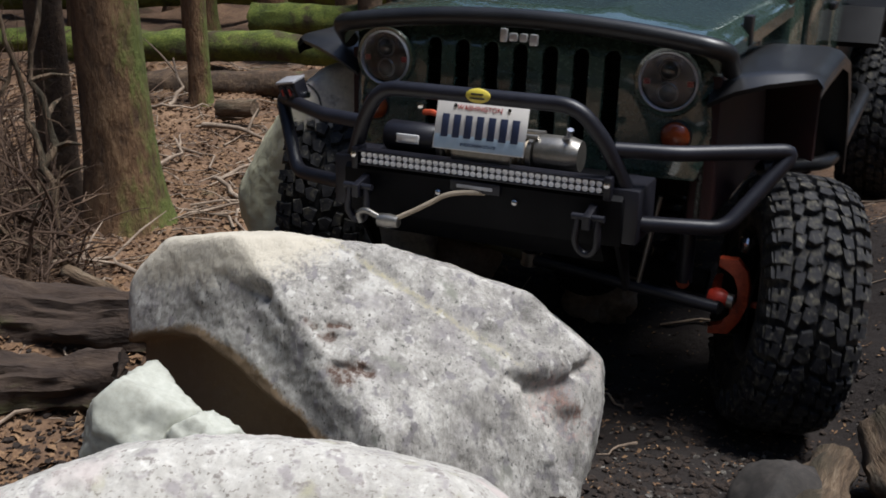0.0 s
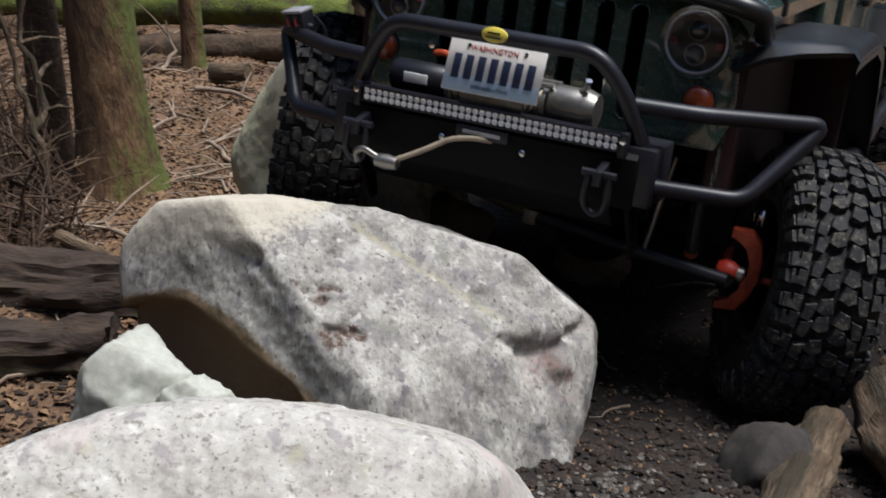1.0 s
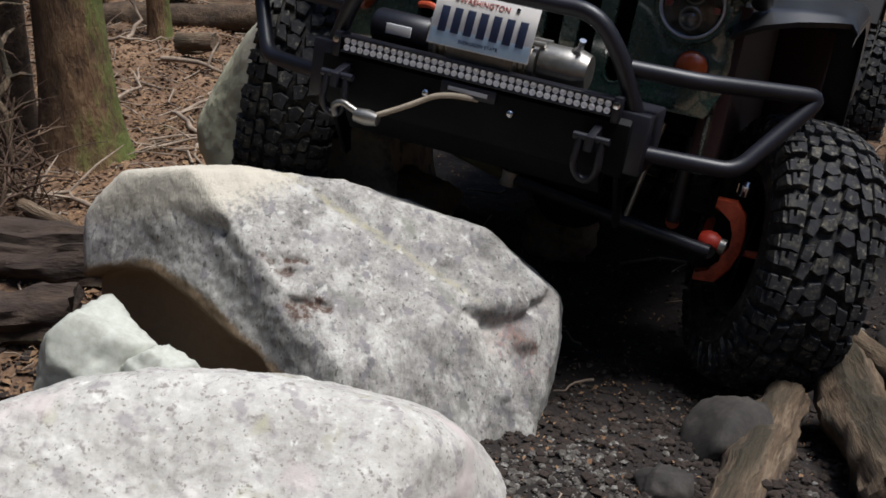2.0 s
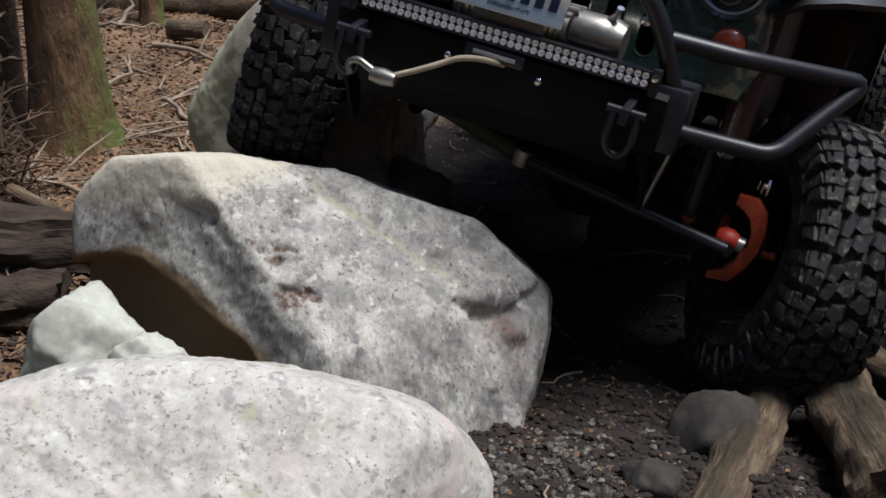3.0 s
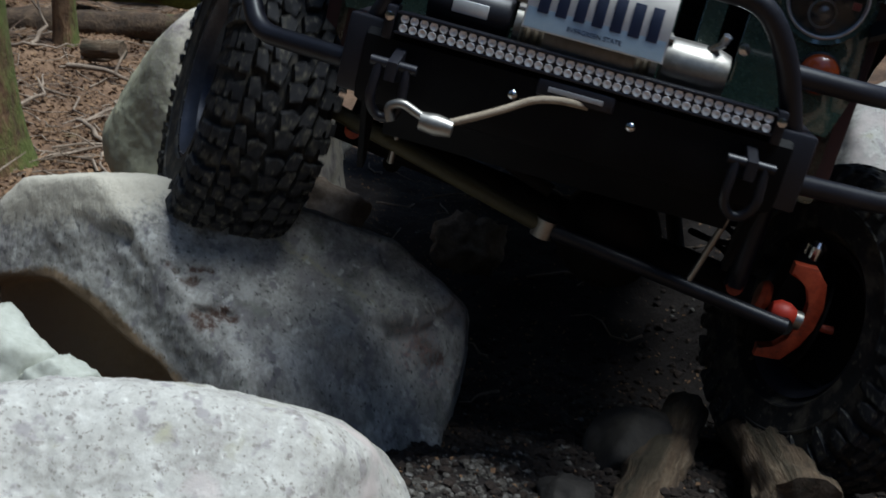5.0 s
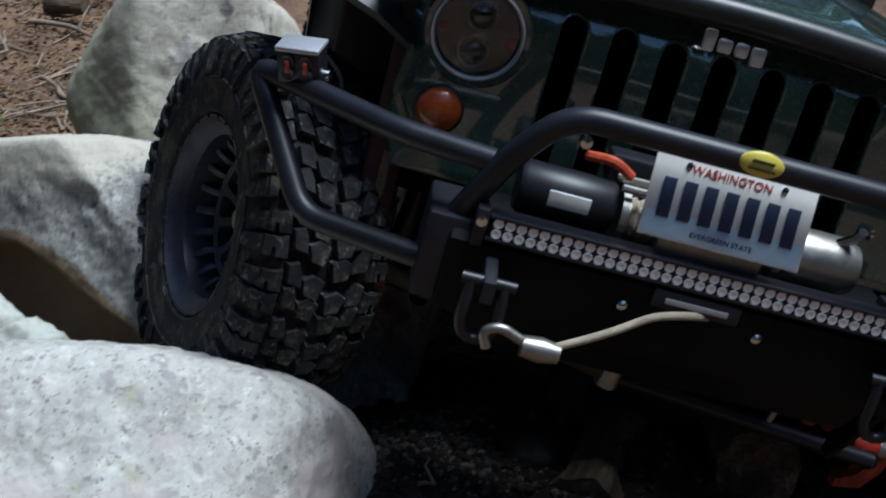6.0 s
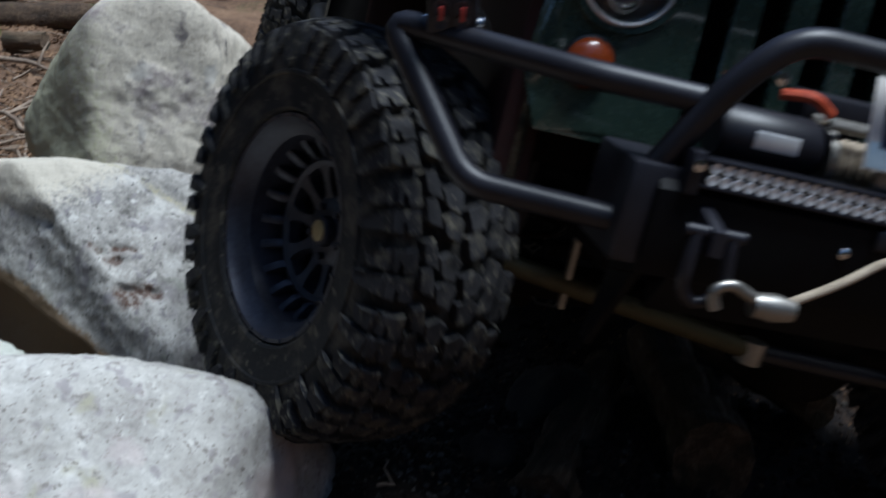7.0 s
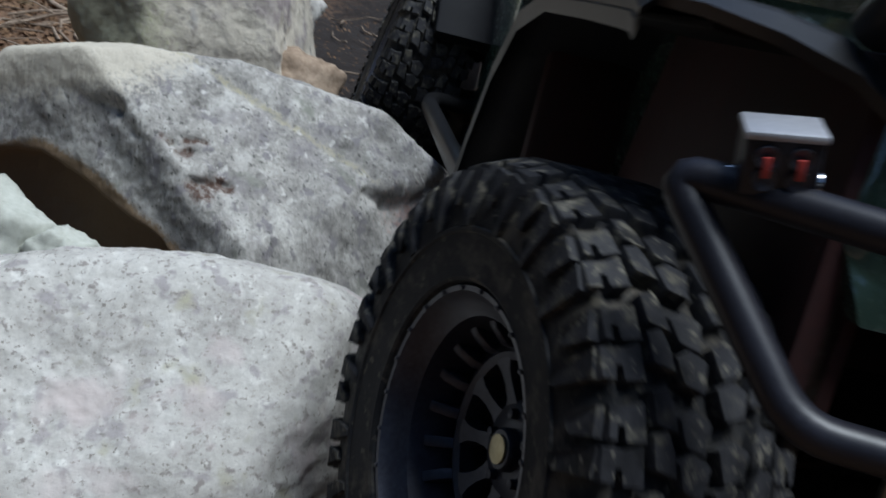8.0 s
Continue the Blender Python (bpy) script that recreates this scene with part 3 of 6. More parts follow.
# ---- wood ----
def log(name, a, b, r0, r1, material, label, seed, knots=0, category="log", rag=0.06, n=26, seg=22, group=""):
    """A trunk lying from a to b, uneven, with broken ends and stubs."""
    rnd = random.Random(seed)
    start, end = Vector(a), Vector(b)
    place = Matrix.Translation(start) @ (end - start).to_track_quat("Z", "Y").to_matrix().to_4x4()
    a, b = Vector(), Vector((0, 0, (end - start).length))
    d, up, side = Vector((0, 0, 1)), Vector((1, 0, 0)), Vector((0, 1, 0))
    bm = bmesh.new()
    rings = []
    for i in range(n + 1):
        t = i / n
        c = a.lerp(b, t) + 0.25 * r0 * Vector((fbm(Vector((t * 2, seed, 0))), fbm(Vector((t * 2, seed, 5))), fbm(Vector((t * 2, seed, 9)))))
        r = r0 + (r1 - r0) * t
        ring = []
        for k in range(seg):
            an = 2 * math.pi * k / seg
            q = Vector((math.cos(an) * 1.6, math.sin(an) * 1.6, t * (b - a).length / r0 * 0.5 + seed))
            rr = r * (1 + rag * 2.2 * fbm(q, 3) + rag * 0.9 * noise.noise(Vector((an * 5, seed, t * 1.5))))
            e = 0.0
            if i in (0, n):
                e = 0.18 * r0 * noise.noise(Vector((an * 3, i, seed))) * (1 if i else -1)
            ring.append(bm.verts.new(c + rr * (math.cos(an) * up + math.sin(an) * side) + d * e))
        rings.append(ring)
    for p, q in zip(rings, rings[1:]):
        for k in range(seg):
            bm.faces.new((p[k], p[(k + 1) % seg], q[(k + 1) % seg], q[k]))
    for ring, s in ((rings[0], -1), (rings[-1], 1)):
        c = bm.verts.new(sum((v.co for v in ring), Vector()) / seg - d * s * 0.12 * r0)
        for k in range(seg):
            bm.faces.new((ring[k], ring[(k + 1) % seg], c))
    for k in range(knots):
        t = rnd.uniform(0.1, 0.9)
        w = (up * rnd.uniform(-1, 1) + side * rnd.uniform(-1, 1) + d * rnd.uniform(-0.4, 0.6)).normalized()
        p = a.lerp(b, t)
        L = rnd.uniform(0.15, 0.5) + r0
        add_tube(bm, [p, p + w * L * 0.7, p + w * L + Vector((0, 0, 0.03))], [r0 * 0.22, r0 * 0.14, r0 * 0.05], 8)
    ob = part(name, bm, material, smooth=50)
    ob.matrix_basis = place
    return tagged(ob, label, category, group)


def build_logs():
    log("broken_log", (0.72, 2.18, 0.02), (1.12, 2.96, -0.03), 0.085, 0.065, DEADWOOD, "weathered broken log wedged before the front tyre", 21, rag=0.09, n=40, seg=30)
    log("broken_log", (1.22, 2.30, 0.03), (1.31, 3.05, 0.02), 0.115, 0.085, DEADWOOD, "splintered grey log lying beside the tyre", 22, rag=0.10, n=40, seg=30)
    log("broken_log", (1.66, 2.6, 0.0), (1.46, 3.35, -0.02), 0.06, 0.05, DEADWOOD, "thin pale log under the front tyre", 23, rag=0.09)
    log("rotten_log", (-3.2, 4.15, 0.06), (-0.98, 3.85, 0.04), 0.19, 0.12, ROTTEN, "dark rotten log half sunk in the soil", 24, rag=0.15, n=60, seg=34)
    log("rotten_log", (-2.6, 3.5, -0.03), (-1.10, 3.5, 0.0), 0.13, 0.09, ROTTEN, "dark decayed log on the ground", 25, rag=0.15, n=50, seg=30)
    log("mossy_log", (-3.6, 10.1, 0.18), (-0.75, 9.5, 0.22), 0.15, 0.12, MOSS, "fallen log covered in bright green moss", 26, 0, group="mossy logs")
    log("mossy_log", (-1.9, 11.2, 0.25), (1.2, 10.6, 0.28), 0.16, 0.13, MOSS, "fallen log covered in green moss", 27, 0, group="mossy logs")
    log("mossy_log", (-8.5, 9.4, 0.15), (-3.0, 10.8, 0.15), 0.14, 0.10, MOSS, "long mossy log between the trunks", 28, 0, group="mossy logs")
    log("mossy_log", (-2.6, 8.9, 0.0), (-0.6, 9.0, 0.02), 0.13, 0.10, BARK_DARK, "dark log lying below the mossy one", 29)
    log("mossy_log", (-6.0, 14.0, 0.2), (-0.5, 13.2, 0.3), 0.15, 0.12, MOSS, "distant fallen log with moss", 30, 0, group="mossy logs")
    log("cut_wood", (-1.62, 7.95, 0.03), (-1.35, 7.85, 0.05), 0.065, 0.06, DEADWOOD, "short piece of pale cut wood", 31, n=8, category="wood")
    log("pale_branch", (-1.62, 4.55, 0.0), (-0.92, 3.75, 0.06), 0.035, 0.02, DEADWOOD, "pale bare branch lying against the boulder", 32, n=14, seg=10, category="branch")


build_logs()


# ---- trees ----
def crown_mesh(seed, sprays, size):
    """Sprays of needles on drooping limbs, gaps between them."""
    rnd = random.Random(seed)
    verts, faces = [], []
    for i in range(40):
        z = rnd.uniform(5.2, 12.5)
        reach = (13.2 - z) * 0.26 + 0.5
        a = rnd.uniform(0, 6.283)
        for j in range(sprays):
            t = rnd.uniform(0.2, 1.0)
            p = Vector((math.cos(a) * reach * t, math.sin(a) * reach * t, z - 0.55 * t * t * reach * 0.5))
            p += Vector((rnd.gauss(0, 0.13), rnd.gauss(0, 0.13), rnd.gauss(0, 0.08)))
            u = Vector((rnd.gauss(0, 1), rnd.gauss(0, 1), rnd.gauss(-0.2, 0.4))).normalized() * rnd.uniform(0.10, 0.22) * size
            w = u.cross(Vector((rnd.gauss(0, 1), rnd.gauss(0, 1), 2))).normalized() * rnd.uniform(0.025, 0.06) * size
            k = len(verts)
            verts += [p - w, p + w, p + u + w * 0.3, p + u - w * 0.3]
            faces.append((k, k + 1, k + 2, k + 3))
    me = bpy.data.meshes.new("crown")
    me.from_pydata(verts, [], faces)
    me.materials.append(NEEDLES)
    return me


# Crowns stay above the view; the dense set is added to block sky light.
SPARSE = [crown_mesh(s, 22, 1.0) for s in (5, 6, 7)]
DENSE = [crown_mesh(s, 46, 2.6) for s in (5, 6, 7)]


def tree(x, y, r, seed, material=BARK, label="straight conifer trunk with rough brown bark", lean=(0, 0), flare=0.7, height=13.0, crown=True):
    rnd = random.Random(seed)
    t = thing("tree", label, "tree", "forest trees")
    z0 = ground_height(x, y) - 0.12
    t.location = (x, y, z0)
    bm = bmesh.new()
    seg, rings = 28, []
    hs = [0, 0.06, 0.12, 0.2, 0.3, 0.42, 0.56, 0.75, 1.0, 1.3, 1.7, 2.2, 3, 4, 6, 9, height]
    for h in hs:
        rr = r * (1 - 0.85 * h / height) + r * flare * math.exp(-h / (r * 1.3))
        ring = []
        for k in range(seg):
            a = 2 * math.pi * k / seg
            q = rr * (1 + 0.30 * math.exp(-h / (r * 1.5)) * noise.noise(Vector((math.cos(a) * 1.7, math.sin(a) * 1.7, seed))))
            q *= 1 + 0.05 * noise.noise(Vector((math.cos(a) * 4, math.sin(a) * 4, h * 1.5 + seed)))
            ring.append(bm.verts.new((q * math.cos(a) + lean[0] * h, q * math.sin(a) + lean[1] * h, h)))
        rings.append(ring)
    for p, q in zip(rings, rings[1:]):
        for k in range(seg):
            bm.faces.new((p[k], p[(k + 1) % seg], q[(k + 1) % seg], q[k]))
    bm.faces.new(rings[-1][::-1])
    for k in range(10):
        h = rnd.uniform(2.0, 5.0) if k < 4 else rnd.uniform(4.5, 11.5)
        a = rnd.uniform(0, 6.283)
        L = rnd.uniform(0.3, 0.8) if k < 4 else (13.2 - h) * 0.24
        c = Vector((lean[0] * h, lean[1] * h, h))
        e = Vector((math.cos(a), math.sin(a), -0.15))
        add_tube(bm, [c, c + e * L * 0.6, c + e * L + Vector((0, 0, -0.1 * L))], [r * 0.16, r * 0.11, r * 0.04], 6)
    o = part("trunk", bm, material, t, smooth=60)
    moss = [max(0.0, min(1.0, (v.co.x - lean[0] * v.co.z) / r * 0.55 + 0.30 * noise.noise(v.co * 4 + Vector((seed, 0, 0))))) for v in o.data.vertices]
    o.data.attributes.new("moss", "FLOAT", "POINT").data.foreach_set("value", moss)
    if crown:
        # Crowns near the vehicle are thinned and narrowed to let sun through.
        clearing = -9 < x < 5 and 0 < y < 19
        c = new("crown", (SPARSE if clearing else DENSE)[seed % 3])
        c.parent = t
        c.rotation_euler = (0, 0, seed * 1.3)
        c.location = (lean[0] * 9, lean[1] * 9, 0)
        if clearing:
            c.scale = (0.5, 0.5, 1.0)
        c["label"] = "dark green needle foliage above the view, sized to filter the light"
    return t


def build_trees():
    tree(-1.63, 5.55, 0.175, 1, BARK, "thick conifer trunk with mossy brown bark and root flare", flare=0.75, lean=(-0.02, 0))
    tree(-2.02, 5.75, 0.10, 2, BARK_DARK, "slim dark trunk close beside a thicker tree", flare=0.4)
    tree(-1.84, 8.4, 0.085, 3, BARK, "slender conifer trunk lit warm at its foot", flare=0.5)
    tree(-1.9, 12.6, 0.16, 4, BARK, "brown conifer trunk standing in the distance", flare=0.8)
    tree(-0.95, 11.6, 0.17, 5, BARK, "conifer trunk behind the mossy logs", flare=0.8)
    tree(-0.55, 12.4, 0.09, 6, BARK_DARK, "thin dark trunk in the distance")
    tree(-2.55, 12.3, 0.10, 7, BARK, "slender trunk among the mossy logs")
    tree(-3.6, 11.6, 0.13, 8, BARK_DARK)
    tree(-4.6, 9.8, 0.12, 9, BARK_DARK)
    tree(-3.3, 14.5, 0.2, 10, BARK)
    tree(-1.2, 15.5, 0.19, 11, BARK_DARK)
    tree(-5.8, 13.0, 0.17, 12, BARK)
    tree(-3.2, 7.2, 0.09, 13, BARK_DARK, "thin dark trunk at the edge of the brush")
    rnd = random.Random(77)
    spots = [(-1.66, 5.55), (-1.84, 8.4), (0.8, 5.5), (0.5, 2.5)]
    k = 14
    for x, y, r in ((-2.35, 10.6, 0.10), (-0.72, 10.9, 0.12), (-1.55, 14.2, 0.13), (-2.9, 13.4, 0.12), (-4.1, 12.9, 0.15), (-0.2, 14.8, 0.14), (-5.0, 15.5, 0.18), (-2.2, 17.0, 0.2), (0.4, 17.5, 0.2), (-3.9, 17.5, 0.17), (-1.0, 18.5, 0.2)):
        tree(x, y, r, k, BARK_DARK if k % 2 else BARK, "conifer trunk in the forest behind the clearing", flare=0.6)
        k += 1
    # Further trees, mostly out of view, added to cut light from the sides.
    while k < 100:
        x, y = rnd.uniform(-14, 15), rnd.uniform(-9, 30)
        if -3.0 < x < 4.5 and -2.0 < y < 11.5 or (-9 < x < 2 and 5 < y < 16) or any(math.hypot(x - a, y - b) < 1.5 for a, b in spots):
            continue
        spots.append((x, y))
        tree(x, y, rnd.uniform(0.09, 0.22), k, rnd.choice((BARK, BARK_DARK)), "tall conifer with rough dark bark, added to close off sky light")
        k += 1


build_trees()


# ---- brush, twigs, litter, pebbles ----
def build_brush():
    rnd = random.Random(31)
    for c, (cx, cy, w, n, hmax) in enumerate(((-2.05, 4.95, 0.6, 150, 1.35), (-1.85, 4.5, 0.35, 78, 0.6), (-2.7, 6.4, 0.8, 90, 1.2))):
        bm = bmesh.new()
        done = 0
        while done < n:
            x, y = cx + rnd.gauss(0, w * 0.45), cy + rnd.gauss(0, w * 0.35)
            p = Vector((x, y, ground_height(x, y) - 0.03))
            d = Vector((rnd.gauss(0, 0.45), rnd.gauss(0, 0.45), rnd.uniform(0.35, 1.2))).normalized()
            L = rnd.uniform(0.35, 1.0) * hmax
            pts = [p]
            for s in range(7):
                d = (d + Vector((rnd.gauss(0, 0.16), rnd.gauss(0, 0.16), rnd.gauss(-0.10, 0.10)))).normalized()
                pts.append(pts[-1] + d * L / 7)
            if max(q.x for q in pts) > -1.62 and cy > 4.7:
                continue
            done += 1
            r = rnd.choice((0.003, 0.004, 0.006, 0.009, 0.014))
            add_tube(bm, pts, [r * (1 - 0.8 * s / 7) for s in range(8)], 6, False)
            for s in range(3):
                q = pts[rnd.randrange(2, 6)]
                e = Vector((rnd.gauss(0, 1), rnd.gauss(0, 1), rnd.gauss(0.1, 0.6))).normalized() * rnd.uniform(0.1, 0.3)
                add_tube(bm, [q, q + e * 0.6 + Vector((0, 0, 0.02)), q + e], [r * 0.5, r * 0.35, r * 0.12], 5, False)
        tagged(part("dead_brush", bm, BRUSH, smooth=60), "tangle of bare dead brown branches on the ground", "brush", "dead brush", "stuff")


def build_twigs():
    rnd = random.Random(41)
    bm = bmesh.new()
    for i in range(620):
        x, y = (rnd.uniform(-3.8, -0.7), rnd.uniform(3.2, 11)) if i < 570 else (rnd.uniform(-0.2, 2.6), rnd.uniform(1.7, 7))
        a = rnd.uniform(0, 6.283)
        L = rnd.choice((0.08, 0.12, 0.2, 0.3, 0.5, 0.8))
        r = rnd.uniform(0.002, 0.006) * (1 + L)
        pts = []
        for s in range(6):
            t = s / 5
            a += rnd.gauss(0, 0.25)
            px, py = x + math.cos(a) * L * t, y + math.sin(a) * L * t
            pts.append(Vector((px, py, ground_height(px, py) + r + rnd.uniform(0, 0.02))))
        add_tube(bm, pts, [r * (1 - 0.6 * s / 5) for s in range(6)], 6, False)
    tagged(part("twigs", bm, TWIG, smooth=60), "dry pale twigs strewn over the forest floor", "twigs", kind="stuff")


def build_litter():
    rnd = random.Random(51)
    verts, faces = [], []
    for i in range(34000):
        if i < 28200:
            y = rnd.uniform(2.2, 10.5)
            x = rnd.uniform(-0.42 * y - 0.9, -0.1 * y + 0.1)
        else:
            x, y = rnd.uniform(-0.1, 2.8), rnd.uniform(1.4, 7)
        z = ground_height(x, y) + rnd.uniform(0.0, 0.012)
        s = rnd.uniform(0.008, 0.026) if i < 28200 else rnd.uniform(0.004, 0.010)
        a = rnd.uniform(0, 6.283)
        u = Vector((math.cos(a), math.sin(a), rnd.gauss(0, 0.35))) * s
        w = Vector((-math.sin(a), math.cos(a), rnd.gauss(0, 0.35))) * s * rnd.uniform(0.3, 0.8)
        k = len(verts)
        p = Vector((x, y, z))
        verts += [p - u, p - w + Vector((0, 0, s * 0.3)), p + u, p + w + Vector((0, 0, s * 0.3))]
        faces += [(k, k + 1, k + 2), (k, k + 2, k + 3)]
    me = bpy.data.meshes.new("leaf_litter")
    me.from_pydata(verts, [], faces)
    me.materials.append(LITTER)
    tagged(new("leaf_litter", me), "brown fallen leaves and bark crumbs on the soil", "leaf litter", kind="stuff")


def scatter(name, zones, sizes, material, label, seed):
    """Many small uneven lumps lying on the ground round the zones' centres."""
    rnd = random.Random(seed)
    base = []
    for s in range(4):
        bm = bmesh.new()
        bmesh.ops.create_icosphere(bm, subdivisions=1, radius=1.0)
        for v in bm.verts:
            v.co *= 1 + 0.7 * noise.noise(v.co * 1.3 + Vector((s * 5, 0, 0)))
            v.co.z *= 0.65
        base.append(bm)
    verts, faces = [], []
    for cx, cy, sx, sy, n in zones:
        for i in range(n):
            x, y = rnd.gauss(cx, sx), rnd.gauss(cy, sy)
            s = rnd.choice(sizes)
            q = Matrix.Rotation(rnd.uniform(0, 6.283), 3, "Z")
            p = Vector((x, y, ground_height(x, y) + s * 0.3))
            bm = rnd.choice(base)
            k = len(verts)
            bm.verts.ensure_lookup_table()
            verts += [p + s * (q @ v.co) for v in bm.verts]
            faces += [tuple(k + v.index for v in f.verts) for f in bm.faces]
    for bm in base:
        bm.free()
    me = bpy.data.meshes.new(name)
    me.from_pydata(verts, [], faces)
    me.materials.append(material)
    tagged(new(name, me), label, "gravel" if name == "gravel" else "soil", kind="stuff")


def build_pebbles():
    scatter("gravel", [(0.36, 2.35, 0.14, 0.14, 900), (0.5, 2.1, 0.3, 0.25, 500), (0.75, 3.2, 0.5, 0.5, 160), (-0.05, 4.55, 0.12, 0.12, 420), (0.9, 2.2, 0.35, 0.3, 220), (0.55, 2.9, 0.3, 0.4, 260),
                       (1.5, 3.2, 0.4, 0.4, 160), (-0.62, 2.75, 0.1, 0.08, 120), (-1.4, 3.3, 0.5, 0.5, 100), (0.3, 4.6, 0.5, 0.6, 120)],
            (0.002, 0.003, 0.003, 0.004, 0.004, 0.006, 0.008, 0.012), PEBBLE, "grey and whitish gravel scattered between the boulders", 61)
    scatter("soil_crumbs", [(0.7, 2.4, 0.5, 0.35, 2000), (1.0, 3.4, 0.6, 0.6, 900), (1.6, 2.8, 0.5, 0.5, 1200), (-1.2, 3.0, 0.3, 0.3, 900)],
            (0.004, 0.006, 0.008, 0.010, 0.014, 0.018), CRUMB, "dark damp crumbs of soil and bark", 62)


build_brush()
def fallen_branch(pts, r, forks, label, material=TWIG, name="fallen_branch"):
    """A crooked dry branch through the points given over the ground, with side twigs."""
    rnd = random.Random(len(label) * 7 + int(pts[0][0] * 100))
    bm = bmesh.new()
    way = []
    for a, b in zip(pts, pts[1:]):
        a, b = Vector(a), Vector(b)
        way += [a.lerp(b, s / 4) + Vector((rnd.gauss(0, 0.012), rnd.gauss(0, 0.012), rnd.gauss(0, 0.006))) for s in range(4)]
    way.append(Vector(pts[-1]))
    way = [Vector((p.x, p.y, p.z + ground_height(p.x, p.y) + r * 0.7)) for p in way]
    n = len(way) - 1
    add_tube(bm, way, [r * (1 - 0.65 * s / n) * rnd.uniform(0.88, 1.12) for s in range(n + 1)], 8)
    for k in range(forks):
        q = way[rnd.randrange(1, n)]
        e = Vector((rnd.gauss(0, 1), rnd.gauss(0, 0.7), abs(rnd.gauss(0.1, 0.25)))).normalized() * rnd.uniform(0.12, 0.34)
        add_tube(bm, [q, q + e * 0.5 + Vector((0, 0, 0.015)), q + e], [r * 0.55, r * 0.4, r * 0.15], 6)
    return tagged(part(name, bm, material, smooth=60), label, "branch", "fallen branches")


def build_branches():
    pale = "crooked pale dry branch lying on the forest floor"
    fallen_branch([(-1.12, 5.95, 0), (-1.36, 6.43, 0.05), (-1.20, 6.75, 0.04), (-1.25, 7.0, 0.06)], 0.016, 3, pale)
    fallen_branch([(-1.85, 6.55, 0), (-1.68, 7.0, 0.05), (-1.80, 7.5, 0.04)], 0.014, 2, pale)
    fallen_branch([(-1.72, 7.83, 0.02), (-1.36, 7.6, 0.05), (-1.2, 7.55, 0.02)], 0.022, 2, "broken reddish branch beside the pale cut wood")
    fallen_branch([(-1.62, 7.95, 0.03), (-1.40, 8.05, 0.03)], 0.030, 0, "short broken pale branch end")
    fallen_branch([(-2.02, 8.1, 0), (-1.95, 8.3, 0.12), (-2.05, 8.5, 0.30)], 0.018, 1, "bare branch stub leaning up from the soil")
    fallen_branch([(-2.25, 8.2, 0), (-2.0, 8.1, 0.03), (-1.75, 8.25, 0.02)], 0.014, 2, pale)
    fallen_branch([(-1.5, 5.6, 0.0), (-1.0, 5.75, 0.05), (-0.8, 6.2, 0.03)], 0.010, 3, pale)
    fallen_branch([(-1.28, 4.6, 0.0), (-1.5, 4.75, 0.04), (-1.9, 4.6, 0.05)], 0.014, 3, pale)
    stem = "gnarled bare brown stem rising from the brush"
    fallen_branch([(-1.98, 4.75, 0), (-1.86, 4.9, 0.22), (-1.80, 5.05, 0.45), (-1.86, 5.1, 0.80), (-1.80, 5.1, 1.3)], 0.028, 5, stem, DEADWOOD, "bare_stem")
    fallen_branch([(-1.76, 4.85, 0), (-1.78, 4.95, 0.30), (-1.88, 5.0, 0.60), (-1.95, 5.0, 1.1)], 0.024, 5, stem, DEADWOOD, "bare_stem")
    fallen_branch([(-2.08, 4.7, 0), (-1.98, 4.8, 0.25), (-2.05, 4.95, 0.55), (-1.92, 5.0, 0.9)], 0.020, 6, stem, DEADWOOD, "bare_stem")
    fallen_branch([(-1.66, 4.75, 0.0), (-1.85, 4.6, 0.14), (-2.1, 4.5, 0.12)], 0.022, 5, "thick dead branch arching low over the soil", DEADWOOD)


build_twigs()
build_branches()
build_litter()
build_pebbles()


# ---- off-road vehicle; its nose points to -y, its own left is +x ----
AXLE_Y, WHEEL_R, TRACK, BASE = -0.15, 0.445, 0.885, 2.95
vehicle = thing("offroad_vehicle", "dark green off-road vehicle with black steel bumper crawling over boulders", "vehicle")


def mirrored(make):
    for s in (-1, 1):
        make(s)


def hood_z(x, y):
    """The hood's height: crowned across, rising to the windscreen."""
    return 1.255 + 0.055 * (1 - (x / 0.66) ** 2) + 0.05 * min(1.0, (y + 0.47) / 1.1)


